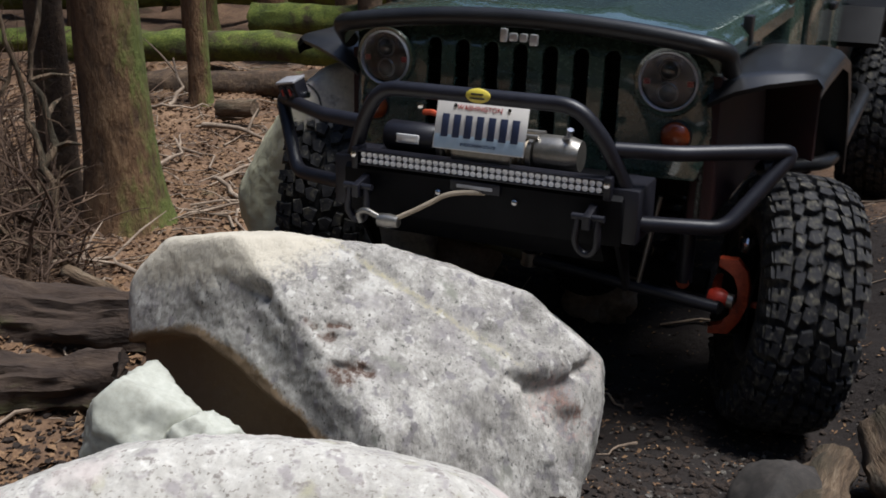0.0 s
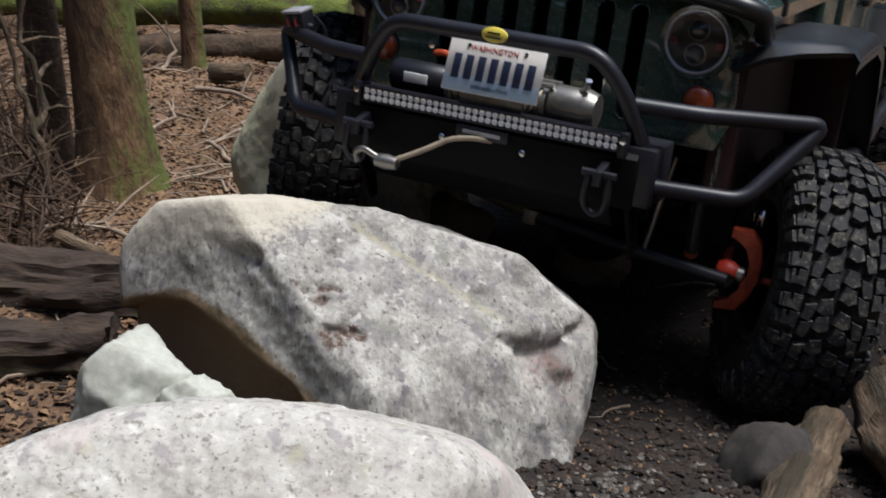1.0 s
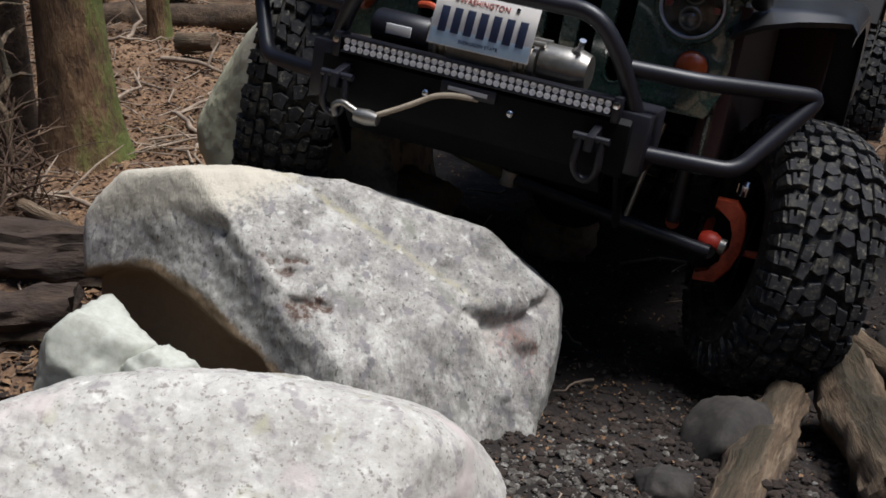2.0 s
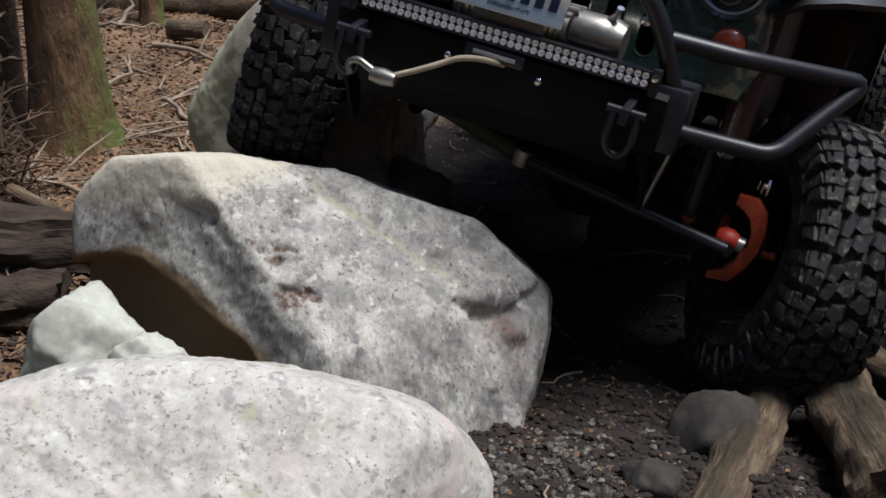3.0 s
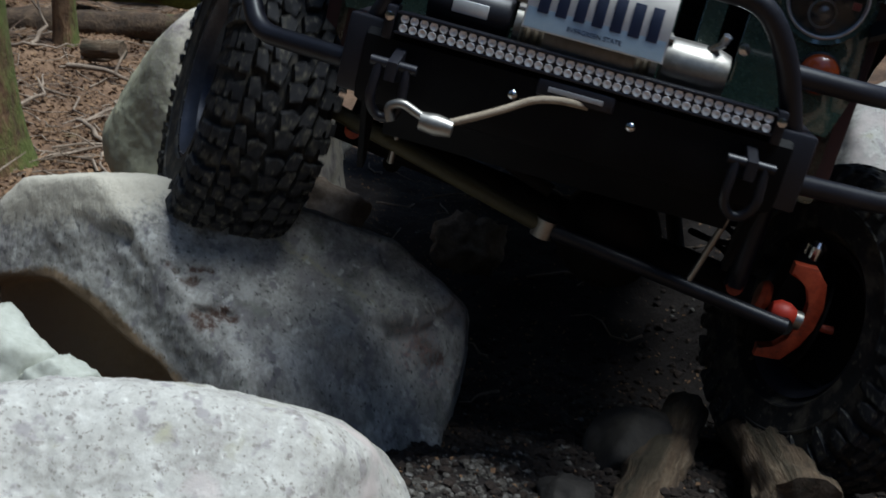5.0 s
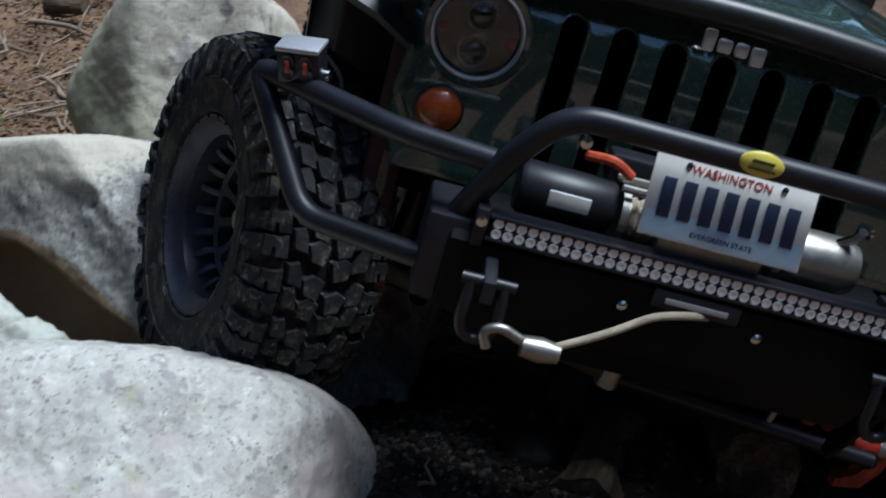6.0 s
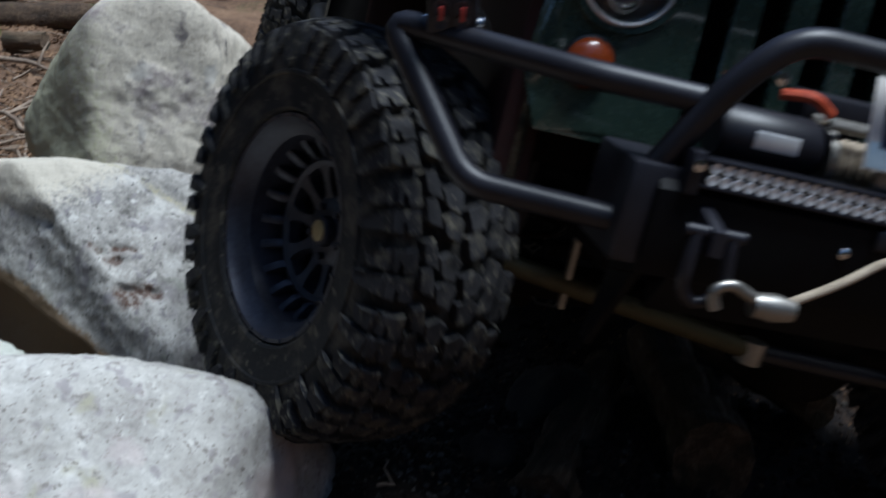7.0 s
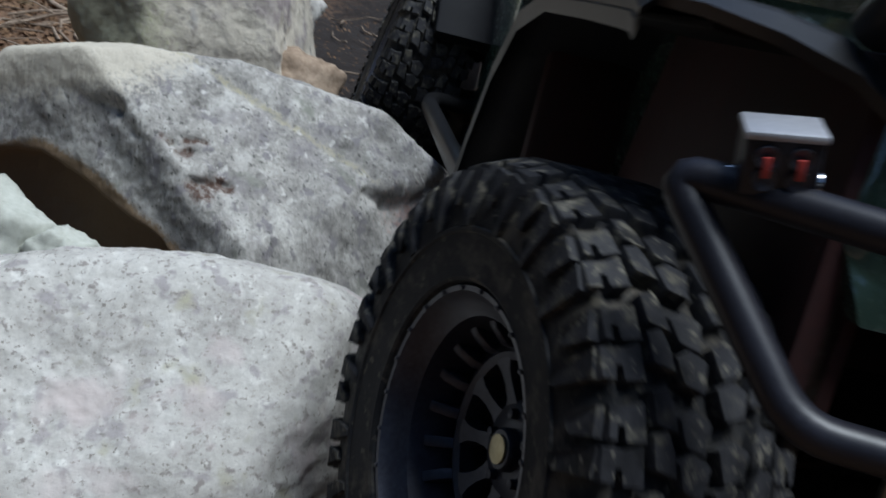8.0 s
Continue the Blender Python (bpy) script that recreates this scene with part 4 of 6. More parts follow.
def build_grille():
    w, top, low = 0.645, 1.235, 0.80
    n = 24
    # panel with seven upright slots: columns between slot edges
    bm = bmesh.new()
    out = [(-0.60, low), (0.60, low), (w, low + 0.12), (w, 1.13), (0.615, top - 0.02), (0.50, top + 0.015)]
    out += [(0.5 - k * 0.1, top + 0.015 + 0.03 * math.sin(math.pi * k / 10)) for k in range(1, 10)]
    out += [(-0.50, top + 0.015), (-0.615, top - 0.02), (-w, 1.13), (-w, low + 0.12)]
    loops = [out]
    for k in range(7):
        cx, half, z0, z1 = (k - 3) * 0.104, 0.028, 0.875, 1.165
        loops.append([(cx + half * math.cos(a), z1 + half * math.sin(a)) for a in [math.pi * i / 8 for i in range(9)]]
                     + [(cx + half * math.cos(a), z0 + half * math.sin(a)) for a in [math.pi + math.pi * i / 8 for i in range(9)]])
    for s in (-1, 1):
        loops.append([(s * 0.497 + 0.105 * math.cos(2 * math.pi * i / 32), 1.11 + 0.105 * math.sin(2 * math.pi * i / 32)) for i in range(32)])
    edges = []
    for lp in loops:
        vs = [bm.verts.new((u, -0.455 - 0.025 * (1 - (u / w) ** 2), v)) for u, v in lp]
        edges += [bm.edges.new((vs[i], vs[(i + 1) % len(vs)])) for i in range(len(vs))]
    bmesh.ops.triangle_fill(bm, use_beauty=True, use_dissolve=False, edges=edges)
    bmesh.ops.subdivide_edges(bm, edges=[e for e in bm.edges if e.calc_length() > 0.05], cuts=3, use_grid_fill=False)
    bmesh.ops.triangulate(bm, faces=bm.faces)
    for v in bm.verts:
        v.co.y = -0.455 - 0.025 * (1 - (v.co.x / w) ** 2) + 0.05 * (v.co.z - 1.0) + 0.055 * max(0.0, (v.co.z - 1.14) / 0.12) ** 2 + 0.05 * max(0.0, (abs(v.co.x) - 0.57) / 0.075) ** 2
    geo = bmesh.ops.extrude_face_region(bm, geom=list(bm.faces))
    bmesh.ops.translate(bm, vec=(0, 0.035, 0), verts=[v for v in geo["geom"] if isinstance(v, bmesh.types.BMVert)])
    g = part("grille", bm, PAINT, vehicle, "dark green seven-slot grille panel", smooth=50)
    for k in range(7):
        cx, half, z0, z1 = (k - 3) * 0.104, 0.0295, 0.875, 1.165
        pts = [(cx + half * math.cos(a), z1 + half * math.sin(a)) for a in [math.pi * i / 8 for i in range(9)]] + \
              [(cx + half * math.cos(a), z0 + half * math.sin(a)) for a in [math.pi + math.pi * i / 8 for i in range(9)]]
        bm = bmesh.new()
        add_tube(bm, [(u, -0.453 - 0.025 * (1 - (u / w) ** 2) + 0.05 * (v - 1.0) + 0.055 * max(0.0, (v - 1.14) / 0.12) ** 2, v) for u, v in pts + pts[:1]], 0.004, 6, False)
        part("slot_rim", bm, PAINT, g)
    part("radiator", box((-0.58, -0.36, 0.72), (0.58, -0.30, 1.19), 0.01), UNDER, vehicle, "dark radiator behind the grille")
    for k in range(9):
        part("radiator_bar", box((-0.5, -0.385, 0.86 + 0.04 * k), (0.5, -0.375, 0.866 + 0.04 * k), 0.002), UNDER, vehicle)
    part("side_panel", box((-0.64, -0.42, 0.62), (-0.58, 0.9, 1.22), 0.02), PAINT, vehicle)
    part("side_panel", box((0.58, -0.42, 0.62), (0.64, 0.9, 1.22), 0.02), PAINT, vehicle)
    # badge drawn as five plain shapes
    b = bmesh.new()
    for k, (x0, x1, z0, z1) in enumerate(((-0.066, -0.040, 1.196, 1.241), (-0.034, -0.004, 1.200, 1.228), (0.002, 0.030, 1.200, 1.228), (0.036, 0.066, 1.190, 1.228))):
        add_box(b, (x0, -0.494, z0), (x1, -0.478, z1), 0.006)
    part("badge", b, SILVER, vehicle, "small silver badge drawn as plain shapes")


def build_headlight(s):
    h = new("headlight")
    h.parent = vehicle
    h.location = (s * 0.497, -0.462, 1.11)
    h["label"] = "round headlight with dark multi-lens insert and bright ring"
    part("trim_ring", lathe([(0.106, 0.012), (0.112, -0.006), (0.106, -0.016), (0.096, -0.014), (0.092, 0.012)], 56, "y", closed=True), PAINT, h)
    part("bezel", lathe([(0.094, 0.004), (0.094, -0.018), (0.090, -0.022), (0.086, -0.014), (0.086, 0.004)], 56, "y", closed=True), SILVER, h, "bright chrome ring")
    part("bowl", lathe([(0.088, -0.004), (0.084, 0.03), (0.05, 0.055), (0.0005, 0.06)], 48, "y"), REFLECTOR, h, "dark chrome reflector bowl")
    for z in (0.036, -0.036):
        part("projector", lathe([(0.027, 0.03), (0.027, 0.0), (0.023, -0.010), (0.0135, -0.016), (0.0005, -0.018)], 24, "y", (0, 0, z)), DARK_GLASS, h, "dark projector lens")
        part("reflector", lathe([(0.031, 0.02), (0.034, -0.004), (0.029, -0.008), (0.028, 0.02)], 24, "y", (0, 0.0, z), True), STEEL, h, "steel reflector cup")
    for k in (-1, 1):
        part("side_reflector", box((k * 0.052 - 0.017, -0.002, -0.016), (k * 0.052 + 0.017, 0.02, 0.016), 0.006), RIM, h)
        # Red glints inside the lamp, drawn as small coloured blocks.
        part("reflector_mark", box((k * 0.068 - 0.009, -0.008, -0.012), (k * 0.068 + 0.009, 0.0, 0.006), 0.003), RED_INK, h, "red block standing for a glint")
        for n in range(3):
            part("reflector_fin", box((k * 0.045 - 0.012 + 0.012 * n, -0.004, 0.045), (k * 0.045 - 0.008 + 0.012 * n, 0.01, 0.052), 0.001), CHROME, h)
    g = part("lens", lathe([(0.086, -0.010), (0.080, -0.018), (0.06, -0.026), (0.03, -0.031), (0.0005, -0.033),
                            (0.0004, -0.030), (0.03, -0.028), (0.06, -0.023), (0.079, -0.014)], 48, "y"), COVER, h, "clear domed lens")
    g.visible_shadow = False
    m = part("turn_signal", lathe([(0.047, 0.02), (0.047, -0.012), (0.040, -0.024), (0.02, -0.032), (0.0005, -0.034)], 36, "y", (s * 0.533, -0.465, 0.94)), AMBER, vehicle, "round amber turn signal")
    part("signal_ring", lathe([(0.051, 0.02), (0.051, -0.010), (0.046, -0.012), (0.046, 0.02)], 36, "y", (s * 0.533, -0.465, 0.94), True), PLASTIC, vehicle)


def build_hood():
    bm = bmesh.new()
    nx, ny = 30, 24
    grid = []
    for j in range(ny + 1):
        y = -0.475 + 1.20 * j / ny
        row = []
        for i in range(nx + 1):
            u = -1 + 2 * i / nx
            hw = 0.655 + 0.04 * j / ny
            z = hood_z(u * 0.66, y)
            e = max(0.0, abs(u) - 0.90) / 0.10
            z -= 0.045 * e * e
            f = max(0.0, 1 - j / 2.5)
            z -= 0.02 * f * f
            c = 0.018 * math.exp(-((abs(u) - 0.42) / 0.06) ** 2) * min(1, j / 5)
            row.append(bm.verts.new((u * hw, y, z + c)))
        grid.append(row)
    for a, b in zip(grid, grid[1:]):
        for i in range(nx):
            bm.faces.new((a[i], a[i + 1], b[i + 1], b[i]))
    geo = bmesh.ops.extrude_face_region(bm, geom=list(bm.faces))
    bmesh.ops.translate(bm, vec=(0, 0, -0.045), verts=[v for v in geo["geom"] if isinstance(v, bmesh.types.BMVert)])
    hood = part("hood", bm, PAINT, vehicle, "glossy dark green hood speckled with sky reflections", smooth=40)
    pts = [(-0.675, -0.40, 1.15), (-0.672, -0.475, 1.215)] + [(x, -0.505 - 0.012 * (1 - (x / 0.66) ** 2), hood_z(x, -0.47) - 0.030) for x in [-0.62 + 0.124 * k for k in range(11)]] + [(0.672, -0.475, 1.215), (0.675, -0.40, 1.15)]
    part("hood_guard", tube(pts, 0.031, 14, 0.05), PLASTIC, vehicle, "black guard along the hood's front edge")
    for s in (-1, 1):
        part("hood_latch", box((s * 0.655 - 0.012, -0.10, 1.19), (s * 0.655 + 0.02, -0.05, 1.29), 0.006), PLASTIC, vehicle, "black rubber hood latch")
    part("hood_loop", tube([(-0.05, 0.02, 1.335), (-0.045, 0.02, 1.352), (0.045, 0.02, 1.352), (0.05, 0.02, 1.335)], 0.007, 8, 0.015), PLASTIC, vehicle, "black footman loop on the hood")
    for s in (-1, 1):
        part("hood_bumper", lathe([(0.020, 0.0), (0.020, 0.022), (0.012, 0.028), (0.0005, 0.029)], 14, "z", (s * 0.30, 0.56, 1.36)), PLASTIC, vehicle, "black rubber hood bumper")
    part("washer_nozzle", box((-0.2, 0.45, 1.375), (-0.17, 0.48, 1.39), 0.004), PLASTIC, vehicle)
    part("washer_nozzle", box((0.17, 0.45, 1.375), (0.2, 0.48, 1.39), 0.004), PLASTIC, vehicle)


def build_fender(s):
    """A flat flare over the wheel: top plate with a rolled lip, stays behind."""
    bm = bmesh.new()
    # rows of inner, middle and outer points from the nose to the sill
    spine = [(-0.46, 1.05, 1.12, 1.135), (-0.40, 1.10, 1.15, 1.145), (-0.10, 1.14, 1.165, 1.15), (0.25, 1.14, 1.165, 1.15), (0.50, 1.12, 1.13, 1.10),
             (0.66, 1.02, 1.01, 0.98), (0.78, 0.84, 0.83, 0.80), (0.86, 0.66, 0.65, 0.62)]
    rows = []
    for a, b in zip(spine, spine[1:]):
        for i in range(4):
            t = i / 4
            rows.append([u + (v - u) * t for u, v in zip(a, b)])
    rows.append(list(spine[-1]))
    grid = []
    for y, zi, zm, zo in rows:
        lead = max(0.0, -0.30 - y) * 0.5
        grid.append([bm.verts.new((s * x, y + dy, z)) for x, dy, z in ((0.62, 0, zi), (0.70, 0, (zi + zm) / 2 + 0.01), (0.79, 0.01 + lead * 0.3, zm), (0.88, 0.03 + lead * 0.6, (zm + zo) / 2 + 0.006),
                                                                      (0.925, 0.05 + lead, zo), (0.945, 0.055 + lead, zo - 0.025), (0.94, 0.055 + lead, zo - 0.05))])
    for a, b in zip(grid, grid[1:]):
        for i in range(6):
            bm.faces.new((a[i], a[i + 1], b[i + 1], b[i]))
    geo = bmesh.ops.extrude_face_region(bm, geom=list(bm.faces))
    bmesh.ops.translate(bm, vec=(0, 0.012, -0.016), verts=[v for v in geo["geom"] if isinstance(v, bmesh.types.BMVert)])
    part("fender_flare", bm, PLASTIC, vehicle, "flat black fender flare", smooth=40)
    part("inner_liner", prism([(-0.42, 0.66), (-0.42, 1.13), (0.42, 1.13), (0.62, 0.66)], s * 0.575, s * 0.655, "x", 0.01), LINER, vehicle, "dull red inner fender liner")
    part("well_panel", box((min(s * 0.60, s * 0.84), 0.655, 0.60), (max(s * 0.60, s * 0.84), 0.70, 1.11), 0.02), LINER, vehicle, "dull red rear wall of the wheel arch")
    part("liner_top", box((min(s * 0.60, s * 0.86), -0.36, 1.105), (max(s * 0.60, s * 0.86), 0.40, 1.118), 0.004), UNDER, vehicle)


def build_cabin():
    part("tub", box((-0.70, 0.72, 0.62), (0.70, 3.55, 1.30), 0.05), PAINT, vehicle, "dark green body tub")
    part("cowl", box((-0.69, 0.66, 1.24), (0.69, 0.92, 1.36), 0.03), PLASTIC, vehicle, "black cowl below the windscreen")
    bm = bmesh.new()
    for a, b in (((-0.68, 0.86, 1.33), (-0.60, 1.12, 1.86)), ((0.68, 0.86, 1.33), (0.60, 1.12, 1.86)), ((-0.60, 1.12, 1.86), (0.60, 1.12, 1.86)), ((-0.68, 0.86, 1.34), (0.68, 0.86, 1.34))):
        add_tube(bm, [a, b], 0.032, 10)
    part("windscreen_frame", bm, PAINT, vehicle)
    bm = bmesh.new()
    vs = [bm.verts.new(c) for c in ((-0.66, 0.87, 1.36), (0.66, 0.87, 1.36), (0.59, 1.115, 1.84), (-0.59, 1.115, 1.84))]
    bm.faces.new(vs)
    geo = bmesh.ops.extrude_face_region(bm, geom=list(bm.faces))
    bmesh.ops.translate(bm, vec=(0, 0.006, 0), verts=[v for v in geo["geom"] if isinstance(v, bmesh.types.BMVert)])
    part("windscreen", bm, DARK_GLASS, vehicle, "dark windscreen glass")
    for x0, x1 in ((-0.42, 0.04), (0.12, 0.56)):
        arm = part("wiper_arm", tube([(x0, 0.84, 1.375), (x0 + 0.02, 0.835, 1.395), (x1 - 0.10, 0.862, 1.415)], 0.008, 8, 0.02), PLASTIC, vehicle, "black wiper arm")
        part("wiper_blade", tube([(x0 + 0.10, 0.868, 1.378), (x1 - 0.10, 0.866, 1.408), (x1 + 0.06, 0.868, 1.425)], 0.007, 6), PLASTIC, arm)
        part("wiper_pivot", lathe([(0.018, 1.36), (0.018, 1.385), (0.010, 1.393), (0.0005, 1.394)], 14, "z", (x0, 0.84, 0)), PLASTIC, arm)
    part("roof", box((-0.66, 1.08, 1.84), (0.66, 3.5, 1.92), 0.04), PLASTIC, vehicle, "black top")
    for s in (-1, 1):
        for y0, y1 in ((1.02, 1.86), (1.90, 2.66)):
            d = part("door", box((min(s * 0.695, s * 0.725), y0, 0.68), (max(s * 0.695, s * 0.725), y1, 1.32), 0.02), PAINT, vehicle)
            part("door_handle", box((min(s * 0.725, s * 0.755), y1 - 0.18, 1.16), (max(s * 0.725, s * 0.755), y1 - 0.05, 1.195), 0.008), PLASTIC, d)
            part("door_window", box((min(s * 0.66, s * 0.675), y0 + 0.04, 1.32), (max(s * 0.66, s * 0.675), y1 - 0.02, 1.84), 0.004), DARK_GLASS, d)
        part("rear_side", box((min(s * 0.65, s * 0.67), 2.7, 1.3), (max(s * 0.65, s * 0.67), 3.48, 1.86), 0.01), PLASTIC, vehicle)
        m = part("mirror", box((min(s * 0.78, s * 0.98), 0.98, 1.36), (max(s * 0.78, s * 0.98), 1.09, 1.52), 0.03), PLASTIC, vehicle, "black side mirror")
        part("mirror_arm", tube([(s * 0.70, 1.05, 1.33), (s * 0.80, 1.04, 1.40)], 0.018, 8), PLASTIC, m)
        pts = [(s * 0.66, 0.52, 0.64), (s * 0.88, 0.74, 0.64), (s * 0.90, 0.9, 0.645), (s * 0.90, 2.15, 0.70), (s * 0.88, 2.3, 0.71), (s * 0.66, 2.48, 0.70)]
        part("rock_slider", tube(pts, 0.030, 12, 0.10), PLASTIC, vehicle, "black tubular rock slider")
        part("slider_rail", box((min(s * 0.64, s * 0.72), 0.60, 0.55), (max(s * 0.64, s * 0.72), 2.5, 0.63), 0.012), SATIN, vehicle)
        part("rear_flare", prism([(2.28, 0.95), (2.45, 1.12), (3.15, 1.12), (3.40, 0.86), (3.36, 0.82), (3.12, 1.05), (2.48, 1.05), (2.33, 0.92)], s * 0.70, s * 0.93, "x", 0.01), FLAT, vehicle)
        part("frame_rail", box((min(s * 0.36, s * 0.46), -0.62, 0.60), (max(s * 0.36, s * 0.46), 3.5, 0.72), 0.012), UNDER, vehicle, "near-black chassis rail")
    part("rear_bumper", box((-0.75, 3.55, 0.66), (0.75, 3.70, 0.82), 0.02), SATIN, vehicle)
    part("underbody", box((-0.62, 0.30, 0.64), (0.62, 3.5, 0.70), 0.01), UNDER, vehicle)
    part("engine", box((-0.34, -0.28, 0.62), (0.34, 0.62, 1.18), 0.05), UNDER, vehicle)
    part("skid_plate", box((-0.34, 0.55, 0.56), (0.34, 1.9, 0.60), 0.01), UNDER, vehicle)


def build_bumper():
    b = new("bumper")
    b.parent = vehicle
    b["label"] = "black steel winch bumper with tube guards"
    part("channel", prism([(-0.80, 0.655), (-0.815, 0.69), (-0.815, 0.80), (-0.80, 0.815), (-0.66, 0.815), (-0.64, 0.66), (-0.68, 0.62)], -0.47, 0.47, "x", 0.008), FLAT, b)
    part("winch_tray", box((-0.44, -0.74, 0.796), (0.44, -0.52, 0.818), 0.004), FLAT, b)
    part("belly_plate", prism([(-0.79, 0.66), (-0.72, 0.575), (-0.70, 0.58), (-0.70, 0.66)], -0.40, 0.40, "x", 0.004), FLAT, b)
    for s in (-1, 1):
        part("end_box", box((min(s * 0.42, s * 0.515), -0.80, 0.665), (max(s * 0.42, s * 0.515), -0.60, 0.835), 0.008), SATIN, b)
        part("frame_gusset", prism([(-0.78, 0.66), (-0.66, 0.66), (-0.60, 0.47), (-0.63, 0.46)], s * 0.44, s * 0.455, "x", 0.002), FLAT, b)
        part("guard_tube", tube([(s * 0.425, -0.772, 0.945), (s * 0.60, -0.72, 0.942), (s * 0.905, -0.50, 0.940), (s * 0.745, -0.66, 0.716), (s * 0.50, -0.745, 0.722)], 0.024, 14, 0.045), SATIN, b, "black side guard tube")
    part("hoop", tube([(-0.462, -0.76, 0.83), (-0.40, -0.80, 0.975), (-0.325, -0.825, 1.075), (0.318, -0.825, 1.075), (0.40, -0.80, 0.975), (0.462, -0.76, 0.83)], 0.024, 16, 0.10), SATIN, b, "black bent hoop tube")
    for x in (-0.13, 0.13):
        part("bolt", lathe([(0.010, 0.0), (0.010, -0.006), (0.006, -0.010), (0.0005, -0.011)], 12, "y", (x, -0.815, 0.755)), CHROME, b)
    # shackles
    for s in (-1, 1):
        x = s * 0.385
        part("shackle_tab", prism([(-0.80, 0.71), (-0.90, 0.725), (-0.90, 0.765), (-0.80, 0.79)], x - 0.012, x + 0.012, "x", 0.003), SATIN, b)
        arc = [(x + 0.034 * math.cos(a), -0.885 - 0.012 * math.sin(a), 0.69 + 0.048 * math.sin(a)) for a in [math.pi + math.pi * i / 10 for i in range(11)]]
        part("shackle", tube([(x - 0.03, -0.875, 0.755)] + arc + [(x + 0.03, -0.875, 0.755)], 0.011, 10, 0.0), SATIN, b, "black bow shackle")
        part("shackle_pin", tube([(x - 0.05, -0.875, 0.757), (x + 0.05, -0.875, 0.757)], 0.011, 10), SATIN, b)
    part("oval_badge", lathe([(0.040, 0.0), (0.040, -0.006), (0.034, -0.010), (0.0005, -0.011)], 32, "y"), YELLOW, b, "small yellow oval badge")
    ov = [o for o in bpy.data.objects if o.name.startswith("oval_badge")][0]
    ov.location, ov.scale = (0.012, -0.845, 1.08), (1, 1, 0.56)
    bm = bmesh.new()
    add_box(bm, (-0.024, -0.0135, -0.010), (0.024, -0.0105, -0.004), 0.001)
    add_box(bm, (-0.020, -0.0135, 0.003), (0.020, -0.0105, 0.009), 0.001)
    o = part("badge_print", bm, OLIVE_TUBE, b)
    o.location = (0.012, -0.845, 1.08)


def build_light_bar():
    l = new("light_bar")
    l.parent = vehicle
    l["label"] = "slim black light bar with a row of bright lenses"
    part("housing", box((-0.405, -0.822, 0.818), (0.410, -0.765, 0.862), 0.006), SATIN, l)
    first = part("reflector", lathe([(0.0088, -0.818), (0.0098, -0.826), (0.0085, -0.827), (0.0006, -0.8245)], 8, "y"), SILVER, l)
    n = 38
    for k in range(n):
        for z in (0.830, 0.850):
            cup = first if k == 0 and z < 0.84 else new("reflector", first.data)
            cup.parent = l
            cup.location = (-0.392 + 0.79 * k / (n - 1), 0, z)
    part("edge", box((-0.41, -0.829, 0.8575), (0.414, -0.800, 0.8640), 0.002), SATIN, l)
    part("edge", box((-0.41, -0.829, 0.8150), (0.414, -0.800, 0.8215), 0.002), SATIN, l)
    for s in (-1, 1):
        part("bracket", box((min(s * 0.412, s * 0.435), -0.83, 0.80), (max(s * 0.412, s * 0.435), -0.765, 0.872), 0.004), SATIN, l)
        part("screw", lathe([(0.010, 0.0), (0.010, -0.008), (0.0005, -0.010)], 12, "y", (s * 0.424, -0.829, 0.85)), CHROME, l)


